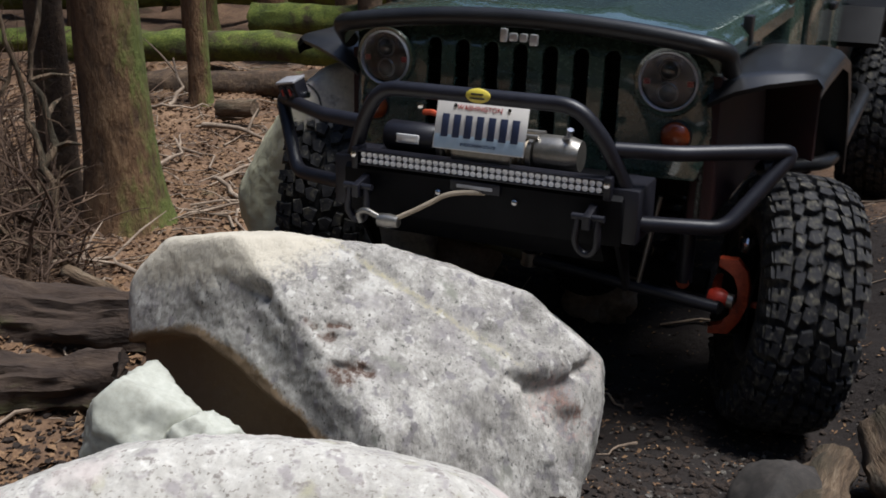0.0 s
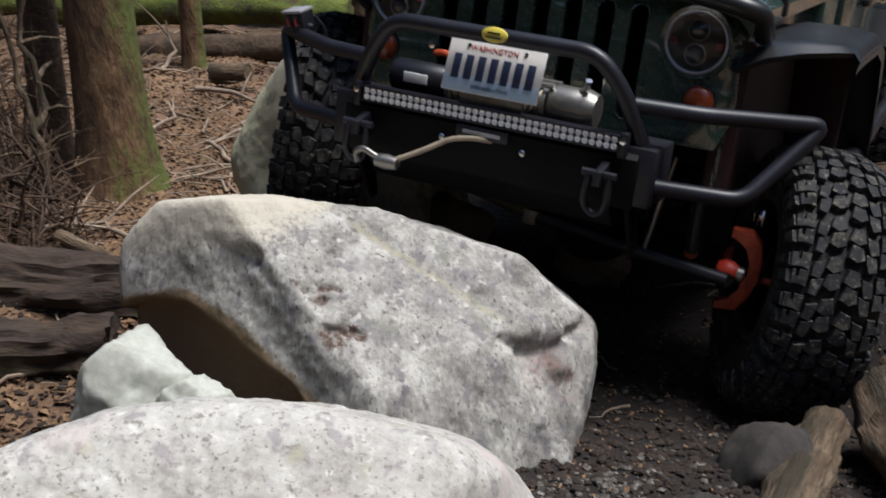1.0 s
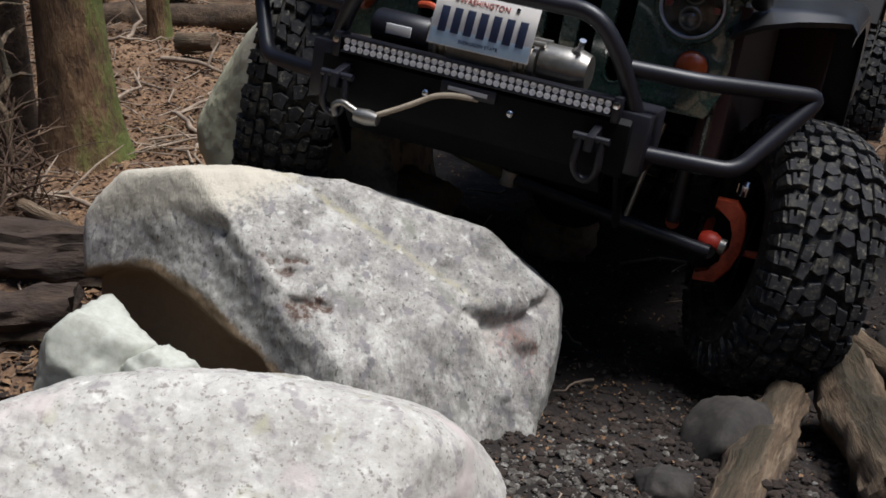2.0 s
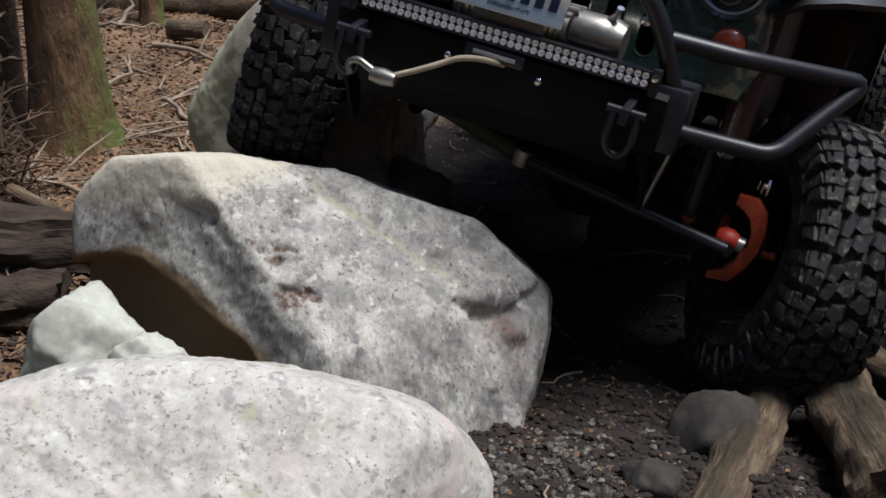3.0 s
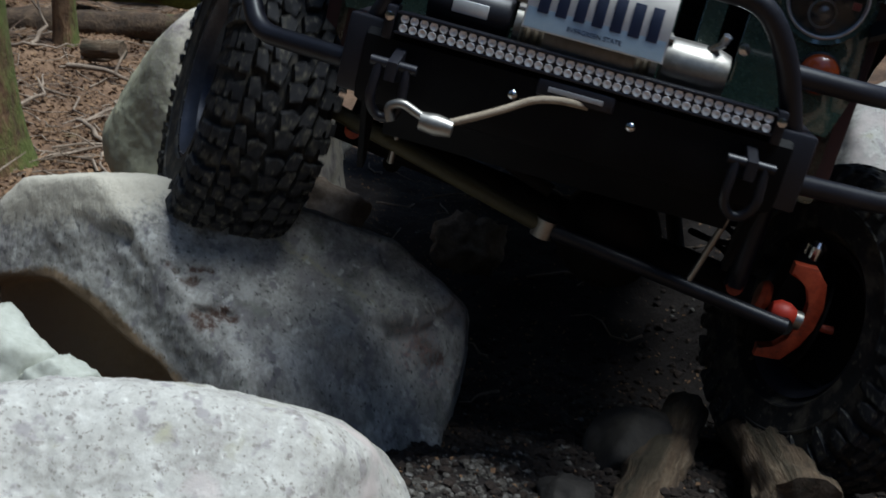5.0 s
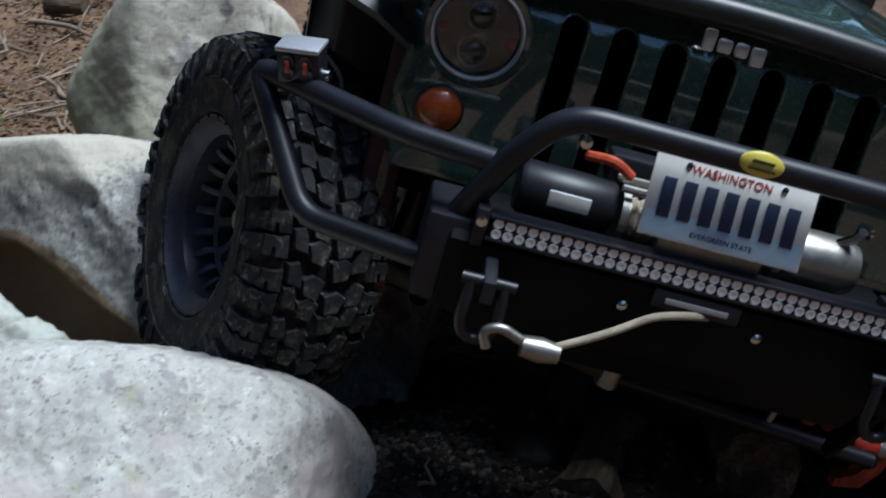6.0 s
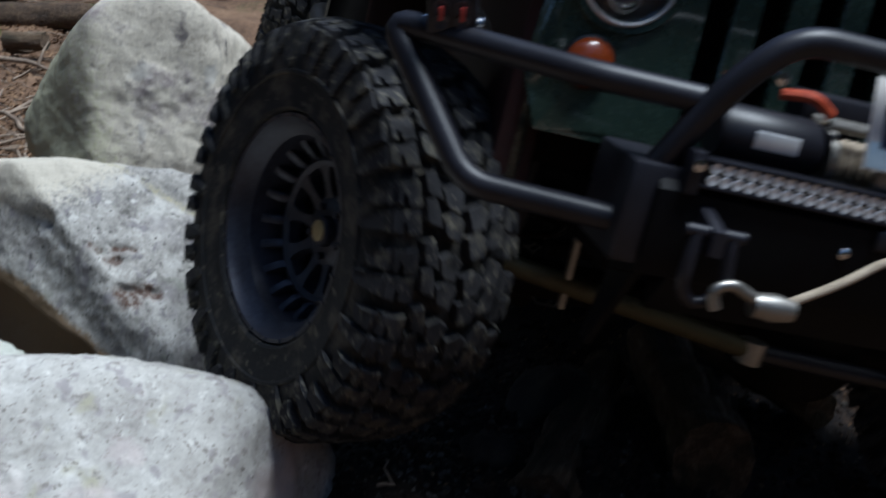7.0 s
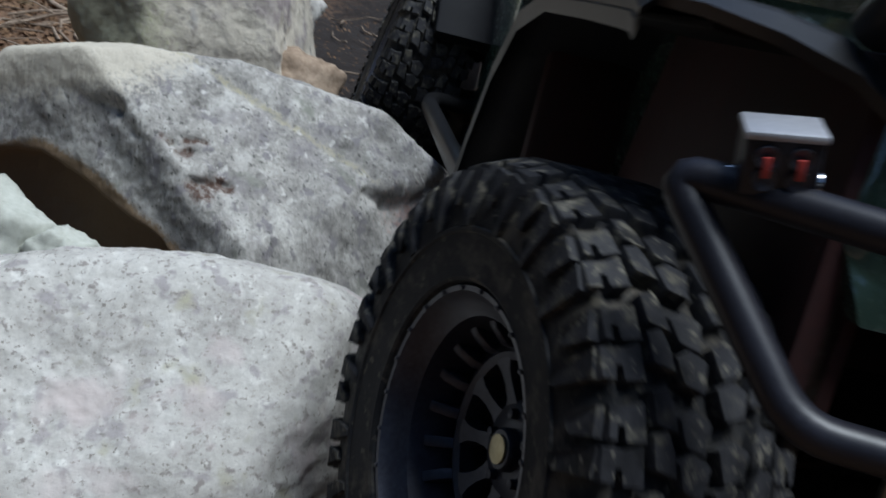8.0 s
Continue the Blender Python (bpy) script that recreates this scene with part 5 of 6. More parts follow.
def build_winch():
    w = new("winch")
    w.parent = vehicle
    w["label"] = "winch with steel drum and dark motor behind the plate"
    part("motor", lathe([(0.0005, -0.37), (0.045, -0.365), (0.052, -0.355), (0.052, -0.19), (0.045, -0.18), (0.0005, -0.18)], 28, "x", (0, -0.70, 0.895)), SATIN, w, "black ribbed motor")
    part("motor_label", box((-0.31, -0.756, 0.885), (-0.23, -0.748, 0.915), 0.002), SILVER, w)
    part("drum", lathe([(0.0005, -0.17), (0.055, -0.17), (0.055, -0.155), (0.034, -0.15), (0.034, 0.13), (0.055, 0.135), (0.055, 0.15), (0.0005, 0.15)], 28, "x", (0, -0.70, 0.885)), STEEL, w, "steel drum")
    bm = bmesh.new()
    for k in range(16):
        add_lathe(bm, [(0.036, -0.008), (0.042, 0.0), (0.036, 0.008)], 20, "x", (-0.14 + 0.0175 * k, -0.70, 0.885))
    part("wound_rope", bm, ROPE, w, "tan rope wound on the drum")
    part("gearbox", lathe([(0.0005, 0.16), (0.054, 0.16), (0.058, 0.18), (0.058, 0.27), (0.048, 0.30), (0.0005, 0.30)], 28, "x", (0, -0.70, 0.895)), STEEL, w, "dull silver gear housing")
    bm = bmesh.new()
    for y in (-0.735, -0.665):
        add_tube(bm, [(-0.18, y, 0.948), (0.17, y, 0.948)], 0.008, 8)
    part("tie_bar", bm, STEEL, w)
    part("clutch_lever", tube([(0.25, -0.72, 0.945), (0.27, -0.735, 0.965), (0.275, -0.745, 0.985)], 0.010, 8), CHROME, w)
    part("solenoid", box((-0.20, -0.665, 0.93), (-0.02, -0.59, 0.99), 0.01), SATIN, w)
    part("terminal", lathe([(0.012, 0), (0.012, -0.025), (0.0005, -0.028)], 10, "y", (-0.26, -0.66, 1.0)), CHROME, w)
    part("terminal", lathe([(0.014, 0), (0.014, -0.025), (0.0005, -0.028)], 10, "y", (0.33, -0.62, 0.96)), CHROME, w)
    part("cable", tube([(-0.25, -0.67, 0.975), (-0.20, -0.70, 0.985), (-0.16, -0.69, 0.96)], 0.010, 8, 0.03), ORANGE, w, "orange battery cable")
    f = part("fairlead", box((-0.085, -0.828, 0.770), (0.085, -0.812, 0.808), 0.006), SATIN, vehicle, "black hawse fairlead with worn print")
    part("fairlead_print", box((-0.06, -0.8315, 0.783), (0.06, -0.8285, 0.794), 0.001), GREY_FACE, f)
    part("winch_rope", tube([(0.03, -0.815, 0.772), (-0.03, -0.850, 0.775), (-0.08, -0.862, 0.765), (-0.16, -0.882, 0.715), (-0.245, -0.893, 0.670)], 0.008, 10, 0.05), ROPE, vehicle, "tan winch rope drawn to the shackle")
    part("rope_thimble", lathe([(0.020, -0.035), (0.024, 0.0), (0.018, 0.035)], 16, "x", (-0.265, -0.895, 0.662)), STEEL, vehicle)
    part("winch_hook", tube([(-0.27, -0.895, 0.662), (-0.31, -0.90, 0.676), (-0.345, -0.90, 0.69), (-0.375, -0.90, 0.675), (-0.36, -0.90, 0.645)], 0.010, 10, 0.02), STEEL, vehicle, "worn steel winch hook")


def lettering(name, words, size, at, material, parent):
    """Thin raised writing that faces the nose."""
    cu = bpy.data.curves.new(name, "FONT")
    cu.body, cu.size, cu.extrude, cu.align_x = words, size, 0.0006, "CENTER"
    source = bpy.data.objects.new(name, cu)
    scene.collection.objects.link(source)
    bpy.context.view_layer.update()
    me = bpy.data.meshes.new_from_object(source.evaluated_get(bpy.context.evaluated_depsgraph_get()))
    bpy.data.objects.remove(source)
    bpy.data.curves.remove(cu)
    me.materials.clear()
    me.materials.append(material)
    ob = new(name, me)
    ob.parent = parent
    ob.matrix_basis = Matrix.Translation(at) @ Matrix.Rotation(radians(90), 4, "X")
    return ob


def build_plate():
    p = new("number_plate")
    p.parent = vehicle
    p.matrix_basis = Matrix.Translation((0.002, -0.800, 0.972)) @ Matrix.Rotation(radians(-16), 4, "X")
    p["label"] = "white and pale blue registration plate with dark bars"
    part("plate_sheet", box((-0.1525, -0.001, -0.076), (0.1525, 0.001, 0.076), 0.0008), PLATE, p)
    part("plate_band", box((-0.149, -0.0022, -0.073), (0.149, -0.0012, -0.030), 0.0003), PLATE_BLUE, p)
    for k in range(7):
        x = -0.117 + 0.039 * k
        part("plate_bar", box((x - 0.012, -0.0048, -0.038), (x + 0.012, -0.0026, 0.034), 0.001), INK, p)
    lettering("plate_print", "WASHINGTON", 0.022, (-0.008, -0.0022, 0.050), RED_INK, p)
    lettering("plate_print", "EVERGREEN STATE", 0.014, (0.0, -0.0030, -0.062), INK, p)
    for x in (-0.09, 0.09):
        part("plate_screw", lathe([(0.006, 0), (0.006, -0.004), (0.0005, -0.005)], 10, "y", (x, 0, 0.062)), CHROME, p)
    part("plate_bracket", box((-0.10, -0.79, 0.86), (0.10, -0.775, 0.905), 0.003), STEEL, vehicle, "bare metal plate bracket")


def build_pod():
    p = new("light_pod")
    p.parent = vehicle
    p.matrix_basis = Matrix.Translation((-0.815, -0.565, 0.985)) @ Matrix.Rotation(radians(-12), 4, "Z") @ Matrix.Rotation(radians(-10), 4, "Y") @ Matrix.Rotation(radians(15), 4, "X")
    p["label"] = "small cube work light on the guard tube"
    part("housing", box((-0.042, -0.03, -0.036), (0.042, 0.03, 0.036), 0.006), SATIN, p)
    part("cap", box((-0.044, -0.034, 0.030), (0.044, 0.032, 0.040), 0.003), GREY_FACE, p, "pale grey top of the housing")
    for x in (-0.018, 0.018):
        for z in (-0.013, 0.012):
            part("lamp_cup", lathe([(0.013, -0.030), (0.013, -0.036), (0.0006, -0.031)], 16, "y", (x, 0, z)), RIM, p)
    # Red reflections on the pod's face, drawn as thin coloured strips.
    for x in (-0.018, 0.018):
        part("red_filter", box((x - 0.004, -0.040, -0.010), (x + 0.004, -0.0365, 0.014), 0.001), RED_INK, p, "red strip")
    part("stalk", tube([(0, 0.01, -0.03), (0.005, 0.015, -0.075)], 0.012, 8), SATIN, p)
    part("bolt", lathe([(0.012, -0.052), (0.012, 0.052)], 10, "x", (0, 0.01, -0.028)), CHROME, p)
    part("pod_wire", tube([(0.03, 0.045, 0.0), (0.06, 0.05, -0.04), (0.065, 0.04, -0.09)], 0.004, 6, 0.02), PLASTIC, p)


build_grille()
mirrored(build_headlight)
build_hood()
mirrored(build_fender)
build_cabin()
build_bumper()
build_light_bar()
build_winch()
build_plate()
build_pod()


# ---- running gear ----
def tyre_mesh():
    """An all-terrain tyre's carcass about the x axis, with its side ribs."""
    bm = bmesh.new()
    half = [(0.206, 0.098), (0.226, 0.110), (0.241, 0.130), (0.246, 0.144), (0.251, 0.148), (0.257, 0.147), (0.300, 0.154), (0.316, 0.155), (0.319, 0.159), (0.325, 0.159), (0.328, 0.155),
            (0.355, 0.154), (0.392, 0.144), (0.412, 0.126), (0.421, 0.08)]
    add_lathe(bm, [(r, -x) for r, x in half] + [(0.423, 0.0)] + half[::-1], 72, "x", closed=True)
    return bm


def tread_block(corners, low, high, tilt=0.0):
    """One block of tread at the top of the tyre; corners: (x, angle)."""
    bm = bmesh.new()
    lo = [bm.verts.new((x, low * math.cos(a), low * math.sin(a))) for x, a in corners]
    cx, ca = sum(x for x, _ in corners) / len(corners), sum(a for _, a in corners) / len(corners)
    mid, hi = [], []
    for x, a in corners:
        for ring, f, drop in ((mid, 0.99, 0.005), (hi, 0.91, 0.0)):
            x2, a2 = cx + (x - cx) * f, ca + (a - ca) * f
            h = high - drop - tilt * max(0.0, abs(x2) - 0.09) * 1.2
            ring.append(bm.verts.new((x2, h * math.cos(a2), h * math.sin(a2))))
    n = len(lo)
    bm.faces.new(hi)
    for p, q in ((lo, mid), (mid, hi)):
        for k in range(n):
            bm.faces.new((p[k], p[(k + 1) % n], q[(k + 1) % n], q[k]))
    return bm


def side_lug(s, st, low):
    """A chunky lug that runs from the shoulder down the tyre's side."""
    bm = bmesh.new()
    c = [(low, -0.10 * st, 0.161), (low + 0.02, -0.30 * st, 0.168), (0.412, -0.36 * st, 0.156), (0.418, 0.30 * st, 0.154), (low + 0.03, 0.26 * st, 0.167), (low, 0.16 * st, 0.161)]
    vi = [bm.verts.new((s * 0.138, r * math.cos(t), r * math.sin(t))) for r, t, _ in c]
    vo = [bm.verts.new((s * x, r * math.cos(t * 0.92), r * math.sin(t * 0.92))) for r, t, x in c]
    bm.faces.new(vo)
    for q in range(len(c)):
        bm.faces.new((vi[q], vi[(q + 1) % len(c)], vo[(q + 1) % len(c)], vo[q]))
    return bm


def add_tread(w):
    N = 44
    st = 2 * math.pi / N
    for s in (-1, 1):
        kinds = (
            ("tread_block", lambda e: tread_block([(s * 0.014, -0.45 * st), (s * 0.046, -0.30 * st), (s * 0.055, 0.26 * st), (s * 0.031, 0.45 * st), (s * 0.003, 0.24 * st)], 0.416, 0.446), 0.0),
            ("tread_block", lambda e: tread_block([(s * 0.054, -0.46 * st), (s * 0.088, -0.32 * st), (s * 0.093, 0.34 * st), (s * 0.069, 0.45 * st), (s * 0.059, 0.05 * st)], 0.414, 0.445), 0.38),
            ("shoulder_block", lambda e: tread_block([(s * 0.096, -0.40 * st), (s * 0.122, -0.42 * st), (s * 0.124, -0.08 * st), (s * 0.132, -0.08 * st), (s * 0.133, -0.40 * st), (s * (0.150 if e else 0.142), -0.37 * st), (s * (0.150 if e else 0.142), 0.33 * st), (s * 0.120, 0.30 * st), (s * 0.099, 0.41 * st)], 0.396, 0.444, 0.30), 0.1),
            ("side_lug", lambda e: side_lug(s, st, 0.326 if e else 0.360), 0.1))
        for name, make, shift in kinds:
            first = [None, None]
            for k in range(N):
                e = k % 2
                if first[e] is None:
                    o = first[e] = part(name, make(e), TREAD, w, smooth=30)
                else:
                    o = new(name, first[e].data)
                    o.parent = w
                o.rotation_euler = ((k + (0.5 if s > 0 else 0) + (0.12 if e else -0.06) + shift) * st, 0, 0)


def ring_of(name, first, n, w, radius=0.0, start=0.0):
    """Repeats of a small part turned evenly about the wheel's axis."""
    for k in range(n):
        a = start + 2 * math.pi * k / n
        o = first if k == 0 else new(name, first.data)
        o.parent = w
        if radius:
            o.location = (0, radius * math.cos(a), radius * math.sin(a))
        else:
            o.rotation_euler = (a, 0, 0)


def build_wheel(s):
    """A deep-dish wheel about the x axis, its face to the car's outside."""
    w = new("wheel")
    w.parent = vehicle
    w["label"] = "black alloy wheel with a muddy knobbly all-terrain tyre"
    part("tyre", tyre_mesh(), RUBBER, w, "muddy rubber tyre", smooth=30)
    add_tread(w)
    part("rim", lathe([(0.208, -0.108), (0.220, -0.117), (0.220, -0.106), (0.202, -0.094), (0.192, -0.04), (0.192, 0.03), (0.202, 0.092), (0.228, 0.108),
                       (0.240, 0.122), (0.242, 0.134), (0.239, 0.140), (0.231, 0.139), (0.225, 0.128), (0.214, 0.114), (0.197, 0.102), (0.188, 0.05), (0.184, 0.0), (0.183, -0.04), (0.196, -0.094)], 72, "x", closed=True), RIM, w, "matt black rim barrel")
    part("wheel_face", lathe([(0.030, 0.022), (0.070, 0.022), (0.078, 0.016), (0.078, -0.006), (0.030, -0.010)], 48, "x", closed=True), RIM, w, "dark hub face")
    part("face_ring", lathe([(0.138, 0.036), (0.150, 0.042), (0.160, 0.038), (0.186, 0.022), (0.186, 0.002), (0.138, 0.006)], 64, "x", closed=True), RIM, w)
    spoke = bmesh.new()
    arm = [(0.068, 0.022, 0.020), (0.082, 0.015, 0.022), (0.104, 0.012, 0.027), (0.124, 0.016, 0.033), (0.138, 0.026, 0.037), (0.150, 0.040, 0.040)]
    out = [(-h, r, x) for r, h, x in arm] + [(h, r, x) for r, h, x in arm[::-1]]
    lo = [spoke.verts.new((x - 0.030, h, r)) for h, r, x in out]
    hi = [spoke.verts.new((x, h * 0.78, r)) for h, r, x in out]
    m = len(arm)
    for q in range(m - 1):
        for vs in (lo, hi):
            spoke.faces.new((vs[q], vs[q + 1], vs[2 * m - 2 - q], vs[2 * m - 1 - q]))
    for q in range(2 * m):
        spoke.faces.new((lo[q], lo[(q + 1) % (2 * m)], hi[(q + 1) % (2 * m)], hi[q]))
    ring_of("spoke", part("spoke", spoke, RIM, w), 10, w)
    # ribs stand between the face ring and the barrel: outline of (out along the axle, radius)
    rib = prism([(0.034, 0.154), (0.052, 0.160), (0.072, 0.182), (0.078, 0.196), (0.030, 0.190)], -0.009, 0.009, "y", 0.002)
    ring_of("rim_rib", part("rim_rib", rib, RIM, w), 20, w, start=math.pi / 20)
    ring_of("rim_bolt", part("rim_bolt", lathe([(0.004, 0.130), (0.004, 0.1425), (0.0005, 0.1435)], 8, "x"), RIM, w), 24, w, 0.235)
    ring_of("wheel_nut", part("wheel_nut", lathe([(0.009, 0.018), (0.008, 0.034), (0.0005, 0.036)], 8, "x"), RIM, w), 5, w, 0.056)
    part("hub_cap", lathe([(0.034, 0.0), (0.034, 0.036), (0.030, 0.042), (0.0005, 0.044)], 28, "x"), RIM, w)
    part("cap_badge", lathe([(0.023, 0.040), (0.023, 0.046), (0.0005, 0.048)], 28, "x"), BRASS, w, "gold centre cap")
    part("brake_disc", lathe([(0.165, -0.05), (0.165, -0.035), (0.05, -0.030), (0.05, -0.055)], 40, "x", closed=True), UNDER, w)
    return w


wheel_left = build_wheel(1)
wheel_right = copy_thing(wheel_left, Matrix.Identity(4))
rear_left = copy_thing(wheel_left, Matrix.Identity(4))
rear_right = copy_thing(wheel_left, Matrix.Identity(4))


def build_axle():
    """The front axle about its own centre, with links, springs and brakes."""
    a = new("front_axle")
    a.parent = vehicle
    a["label"] = "near-black front axle with tie rod, coil springs and orange brake calipers"
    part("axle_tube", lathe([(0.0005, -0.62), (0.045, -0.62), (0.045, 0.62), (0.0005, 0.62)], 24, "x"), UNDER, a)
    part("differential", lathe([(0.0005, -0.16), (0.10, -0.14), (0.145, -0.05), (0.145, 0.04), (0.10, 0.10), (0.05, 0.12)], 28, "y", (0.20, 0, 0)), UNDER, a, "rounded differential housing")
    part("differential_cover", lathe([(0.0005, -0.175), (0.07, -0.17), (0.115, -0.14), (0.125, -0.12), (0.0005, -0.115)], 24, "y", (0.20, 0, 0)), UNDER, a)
    part("tie_rod", tube([(0.02, -0.20, -0.005), (0.70, -0.20, -0.005)], 0.021, 12), SATIN, a, "black tie rod")
    part("drag_link", tube([(-0.62, -0.20, 0.075), (0.04, -0.20, -0.005)], 0.022, 12), OLIVE_TUBE, a, "dusty olive drag link")
    part("steering_damper", tube([(-0.52, -0.17, 0.20), (-0.05, -0.19, 0.10), (0.0, -0.19, 0.09)], 0.019, 12), UNDER, a)
    part("link_end", lathe([(0.030, -0.025), (0.030, 0.025)], 14, "z", (0.02, -0.20, -0.005)), STEEL, a)
    part("track_bar", tube([(0.50, -0.12, 0.25), (-0.46, -0.12, 0.10)], 0.019, 12), UNDER, a)
    for s in (-1, 1):
        k = part("knuckle", box((min(s * 0.675, s * 0.775), -0.06, -0.15), (max(s * 0.675, s * 0.775), 0.06, 0.16), 0.025), UNDER, a)
        part("ball_joint", lathe([(0.028, 0.15), (0.030, 0.19), (0.018, 0.205), (0.0005, 0.208)], 16, "z", (s * 0.730, -0.02, 0)), CHROME, k, "bright ball joint cap")
        part("steering_arm", tube([(s * 0.715, -0.03, -0.06), (s * 0.695, -0.20, -0.005)], 0.024, 10), UNDER, k)
        jaw = [(0.665, 0.150), (0.725, 0.158), (0.765, 0.125), (0.787, 0.060), (0.785, 0.0), (0.775, -0.055), (0.743, -0.112), (0.675, -0.128),
               (0.671, -0.096), (0.715, -0.088), (0.743, -0.046), (0.727, -0.020), (0.757, 0.012), (0.751, 0.060), (0.730, 0.100), (0.700, 0.118), (0.667, 0.116)]
        part("brake_caliper", prism([(s * x, z) for x, z in jaw], -0.145, -0.105, "y", 0.007), ORANGE, a, "orange brake caliper and bracket")
        part("caliper_pin", tube([(s * 0.775, -0.125, 0.005), (s * 0.837, -0.125, 0.015)], 0.012, 10), ORANGE, a)
        part("rod_boot", lathe([(0.0005, s * 0.650), (0.024, s * 0.655), (0.036, s * 0.675), (0.036, s * 0.700), (0.026, s * 0.720)], 20, "x", (0, -0.155, 0.012)), RED_BOOT, a, "red rubber boot")
        part("rod_joint", lathe([(0.026, s * 0.715), (0.026, s * 0.740), (0.0005, s * 0.743)], 16, "x", (0, -0.155, 0.012)), STEEL, a)
        part("brake_shield", lathe([(0.06, 0.775 * s), (0.155, 0.790 * s), (0.155, 0.797 * s), (0.06, 0.785 * s)], 36, "x", closed=True), UNDER, a)
        part("boot", lathe([(0.038, s * 0.645), (0.048, s * 0.660), (0.040, s * 0.675), (0.050, s * 0.690), (0.042, s * 0.705)], 20, "x"), ORANGE, a, "red axle boot")
        coil = [(s * 0.47 + 0.062 * math.cos(t), 0.02 + 0.062 * math.sin(t), 0.06 + 0.40 * t / 44) for t in np.arange(0, 44, 0.35)]
        part("coil_spring", tube(coil, 0.0085, 8), UNDER, a, "coil spring")
        part("shock_body", tube([(s * 0.555, -0.10, 0.02), (s * 0.53, -0.10, 0.30)], 0.028, 14), SATIN, a, "black shock absorber")
        part("shock_shaft", tube([(s * 0.53, -0.10, 0.30), (s * 0.515, -0.10, 0.52)], 0.012, 10), STEEL, a)
        part("shock_bush", lathe([(0.022, -0.02), (0.022, 0.02)], 12, "y", (s * 0.555, -0.10, 0.02)), ORANGE, a)
        part("sway_link", tube([(s * 0.42, -0.20, 0.0), (s * 0.45, -0.24, 0.34)], 0.009, 10), STEEL, a, "thin steel sway bar link")
        part("control_arm", tube([(s * 0.44, 0.02, -0.06), (s * 0.38, 0.85, 0.10)], 0.026, 10), UNDER, a)
    return a


front_axle = build_axle()
rear_axle = new("rear_axle")
rear_axle.parent = vehicle
part("axle_tube", lathe([(0.0005, -0.66), (0.045, -0.66), (0.045, 0.66), (0.0005, 0.66)], 20, "x"), UNDER, rear_axle)
part("differential", lathe([(0.0005, -0.15), (0.11, -0.12), (0.15, -0.04), (0.15, 0.04), (0.11, 0.12), (0.0005, 0.15)], 24, "y"), UNDER, rear_axle)


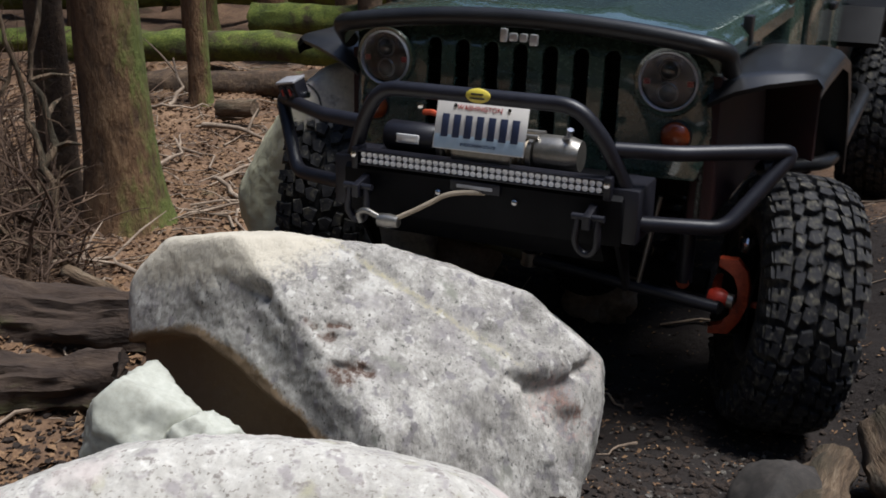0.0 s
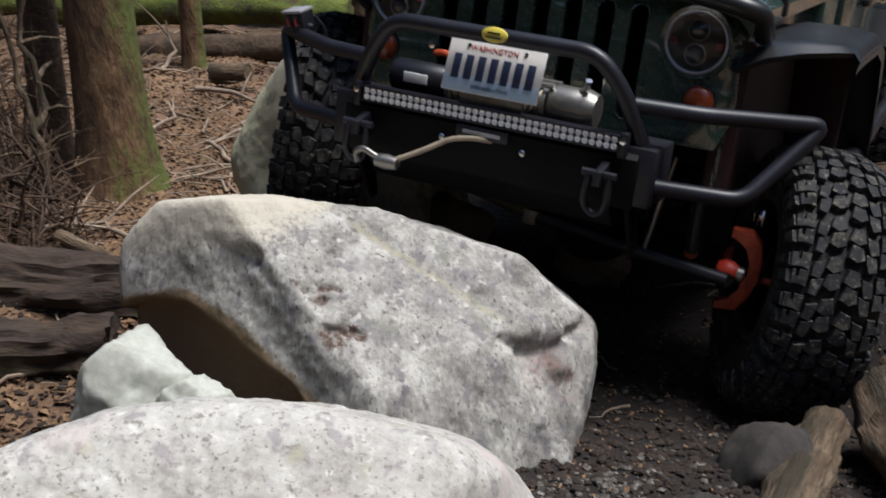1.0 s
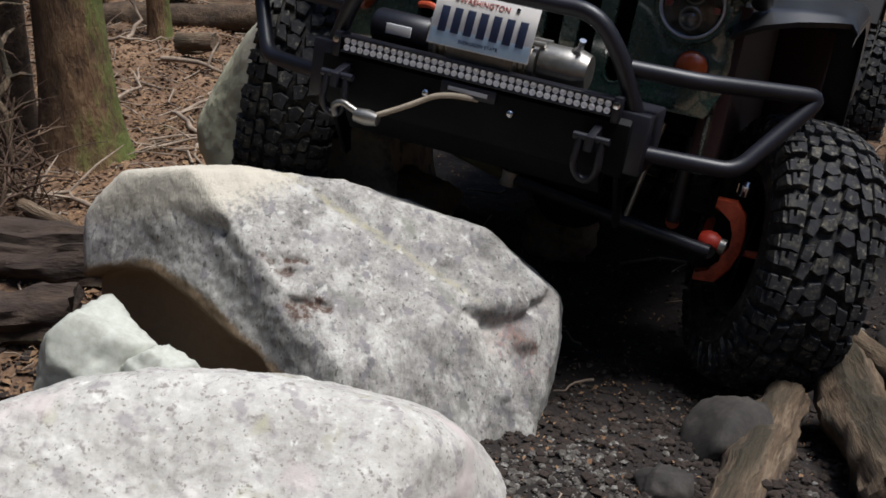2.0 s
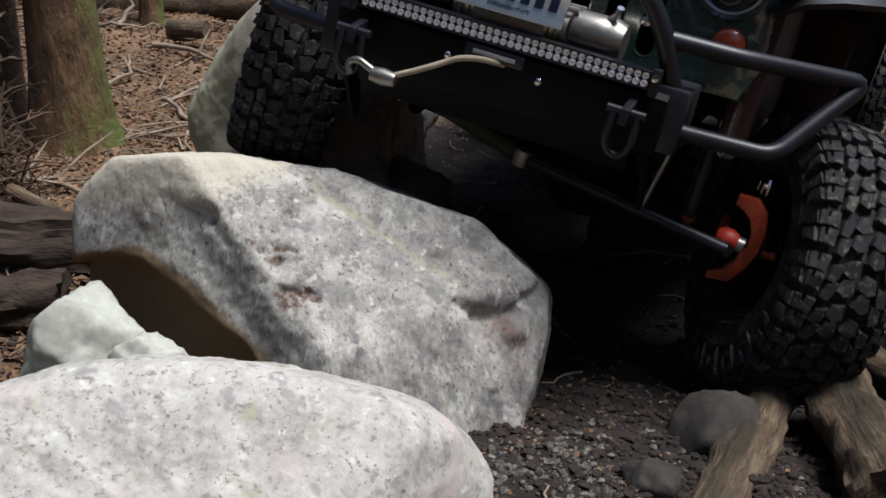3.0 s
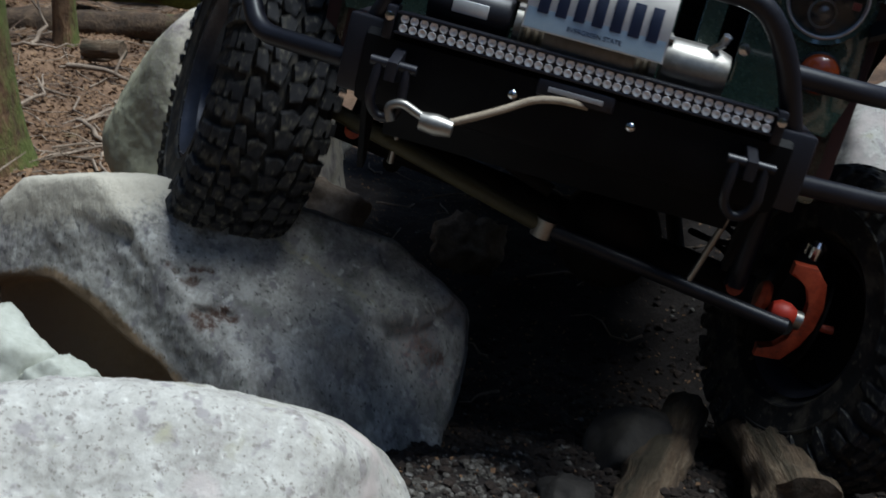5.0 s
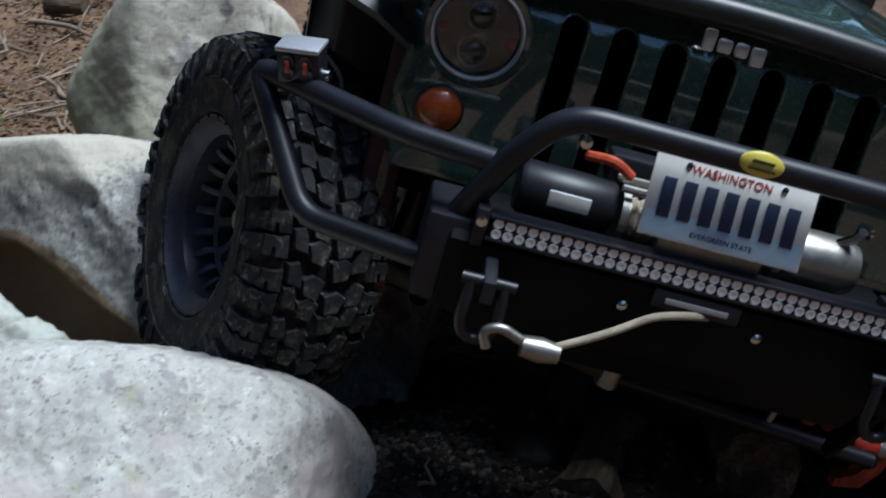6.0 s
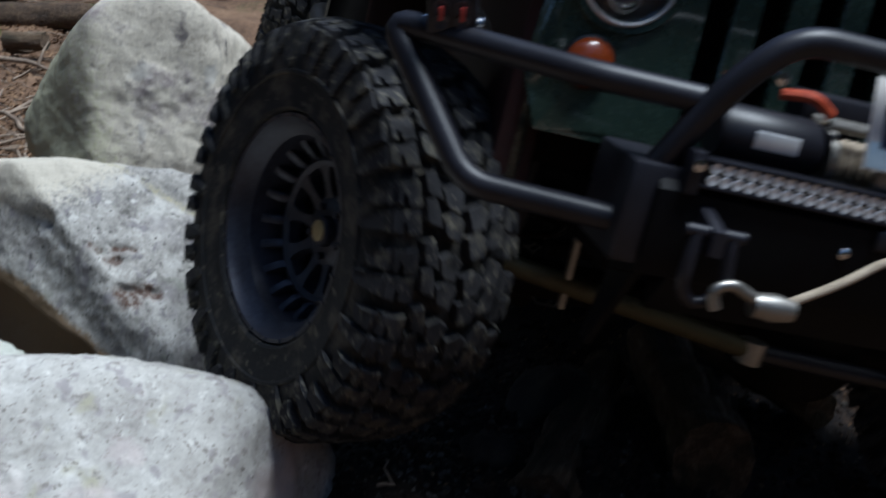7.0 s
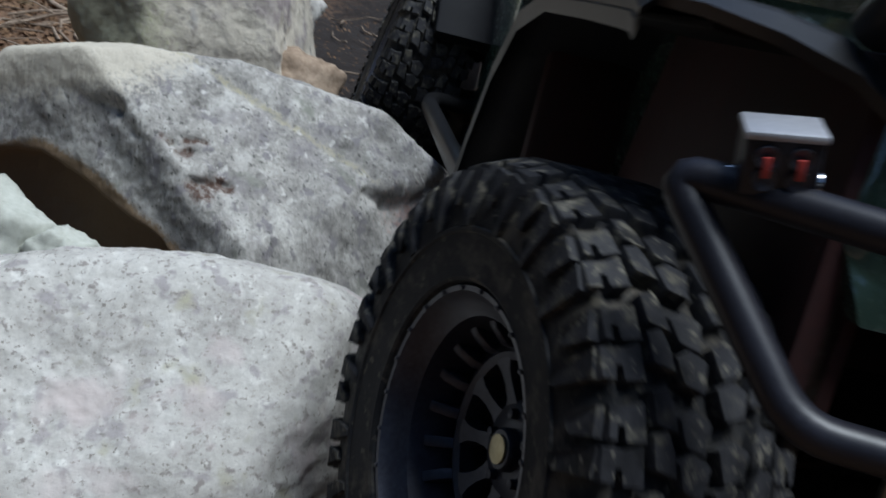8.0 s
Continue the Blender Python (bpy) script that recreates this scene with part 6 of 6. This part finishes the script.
# ---- what moves ----
def motions():
    drive = [
        (0.0, pose(0.408, 4.163, -0.120, -0.97, 0.73, -24.60)),
        (0.5, pose(0.363, 4.020, -0.127, -3.21, 5.19, -25.80)),
        (1.0, pose(0.390, 3.966, -0.080, -5.00, 4.71, -26.39)),
        (1.5, pose(0.382, 3.904, -0.033, -4.88, 5.53, -25.63)),
        (1.7, pose(0.387, 3.884, -0.022, -4.77, 6.14, -25.41)),
        (3.0, pose(0.415, 3.709, 0.101, -6.10, 9.40, -24.27)),
        (3.5, pose(0.456, 3.542, 0.157, -6.40, 11.69, -23.38)),
        (4.0, pose(0.477, 3.463, 0.207, -6.21, 11.06, -21.55)),
        (4.5, pose(0.507, 3.358, 0.237, -6.21, 11.09, -19.43)),
        (4.7, pose(0.549, 3.266, 0.243, -5.78, 10.45, -17.25)),
        (5.25, pose(0.619, 2.942, 0.202, -2.87, 10.54, -13.35)),
        (5.55, pose(0.659, 2.765, 0.068, -1.28, 10.58, -11.22)),
        (5.8, pose(0.690, 2.618, -0.100, 0.05, 10.62, -9.45)),
        (6.0, pose(0.714, 2.589, -0.057, -2.36, 11.56, -8.45)),
        (6.2, pose(0.782, 2.584, -0.001, -1.77, 12.51, -7.08)),
        (6.5, pose(0.827, 2.516, 0.043, -1.98, 12.56, -5.88)),
        (7.0, pose(0.998, 2.283, 0.105, -4.33, 11.82, -2.06)),
        (7.5, pose(1.058, 1.701, -0.048, -10.51, 9.21, -1.82)),
        (7.8, pose(1.109, 1.490, -0.028, -11.44, 7.05, -3.26)),
        (8.0, pose(1.051, 1.303, -0.056, -13.65, 10.81, -6.34)),
    ]
    walk(vehicle, drive)
    # seconds, lift of the axle, its lean, steering, rear lift, rear lean
    gear = [(0.0, -0.05, 6, 20, 0.0, 0), (1.5, -0.02, 5, 22, 0.0, 0), (3.0, -0.04, 6.5, 24, 0.0, -2), (3.5, -0.05, 6.5, 24, 0.0, -3), (4.5, -0.12, 7.5, 24, 0.0, -3),
            (5.8, -0.07, 5, 28, 0.05, 0), (6.5, -0.07, 3, 30, 0.05, 2), (7.0, -0.06, 2, 27, 0.10, 5), (7.5, -0.07, 2, 22, 0.15, 8), (8.0, -0.08, 2, 17, 0.18, 10)]

    def at(t):
        for a, b in zip(gear, gear[1:]):
            if t <= b[0]:
                k = (t - a[0]) / (b[0] - a[0])
                k = k * k * (3 - 2 * k)
                return [u + (v - u) * k for u, v in zip(a, b)]
        return list(gear[-1])
    front, back, wl, wr, rl, rr = [], [], [], [], [], []
    spin, last = 0.0, None
    steps = []
    for (t0, m0), (t1, m1) in zip(drive, drive[1:]):
        n = max(1, math.ceil((t1 - t0) / 0.3))
        steps += [(t0 + (t1 - t0) * i / n, m0.translation.lerp(m1.translation, i / n)) for i in range(n)]
    steps.append((drive[-1][0], drive[-1][1].translation))
    for t, p in steps:
        if last is not None:
            spin += (p - last).length / WHEEL_R * (1.0 if t < 7.7 else 0.35)
        last = p
        _, lift, lean, steer, rlift, rlean = at(t)
        ax = pose(0, AXLE_Y, 0.478 + lift) @ pose(0, 0, 0, 0, lean, 0)
        rx = pose(0, AXLE_Y + BASE, 0.478 + rlift) @ pose(0, 0, 0, 0, rlean, 0)
        roll = Matrix.Rotation(spin, 4, "X")
        turn = Matrix.Rotation(math.pi, 4, "Z")
        back_roll = Matrix.Rotation(-spin, 4, "X")
        front.append((t, ax))
        back.append((t, rx))
        wl.append((t, ax @ pose(TRACK, 0, 0, 0, 0, steer) @ roll))
        wr.append((t, ax @ pose(-TRACK, 0, 0, 0, 0, steer) @ turn @ back_roll))
        rl.append((t, rx @ pose(TRACK + 0.05, 0, 0) @ roll))
        rr.append((t, rx @ pose(-TRACK - 0.05, 0, 0) @ turn @ back_roll))
    for ob, rows in ((front_axle, front), (rear_axle, back), (wheel_left, wl), (wheel_right, wr), (rear_left, rl), (rear_right, rr)):
        walk(ob, rows)


motions()
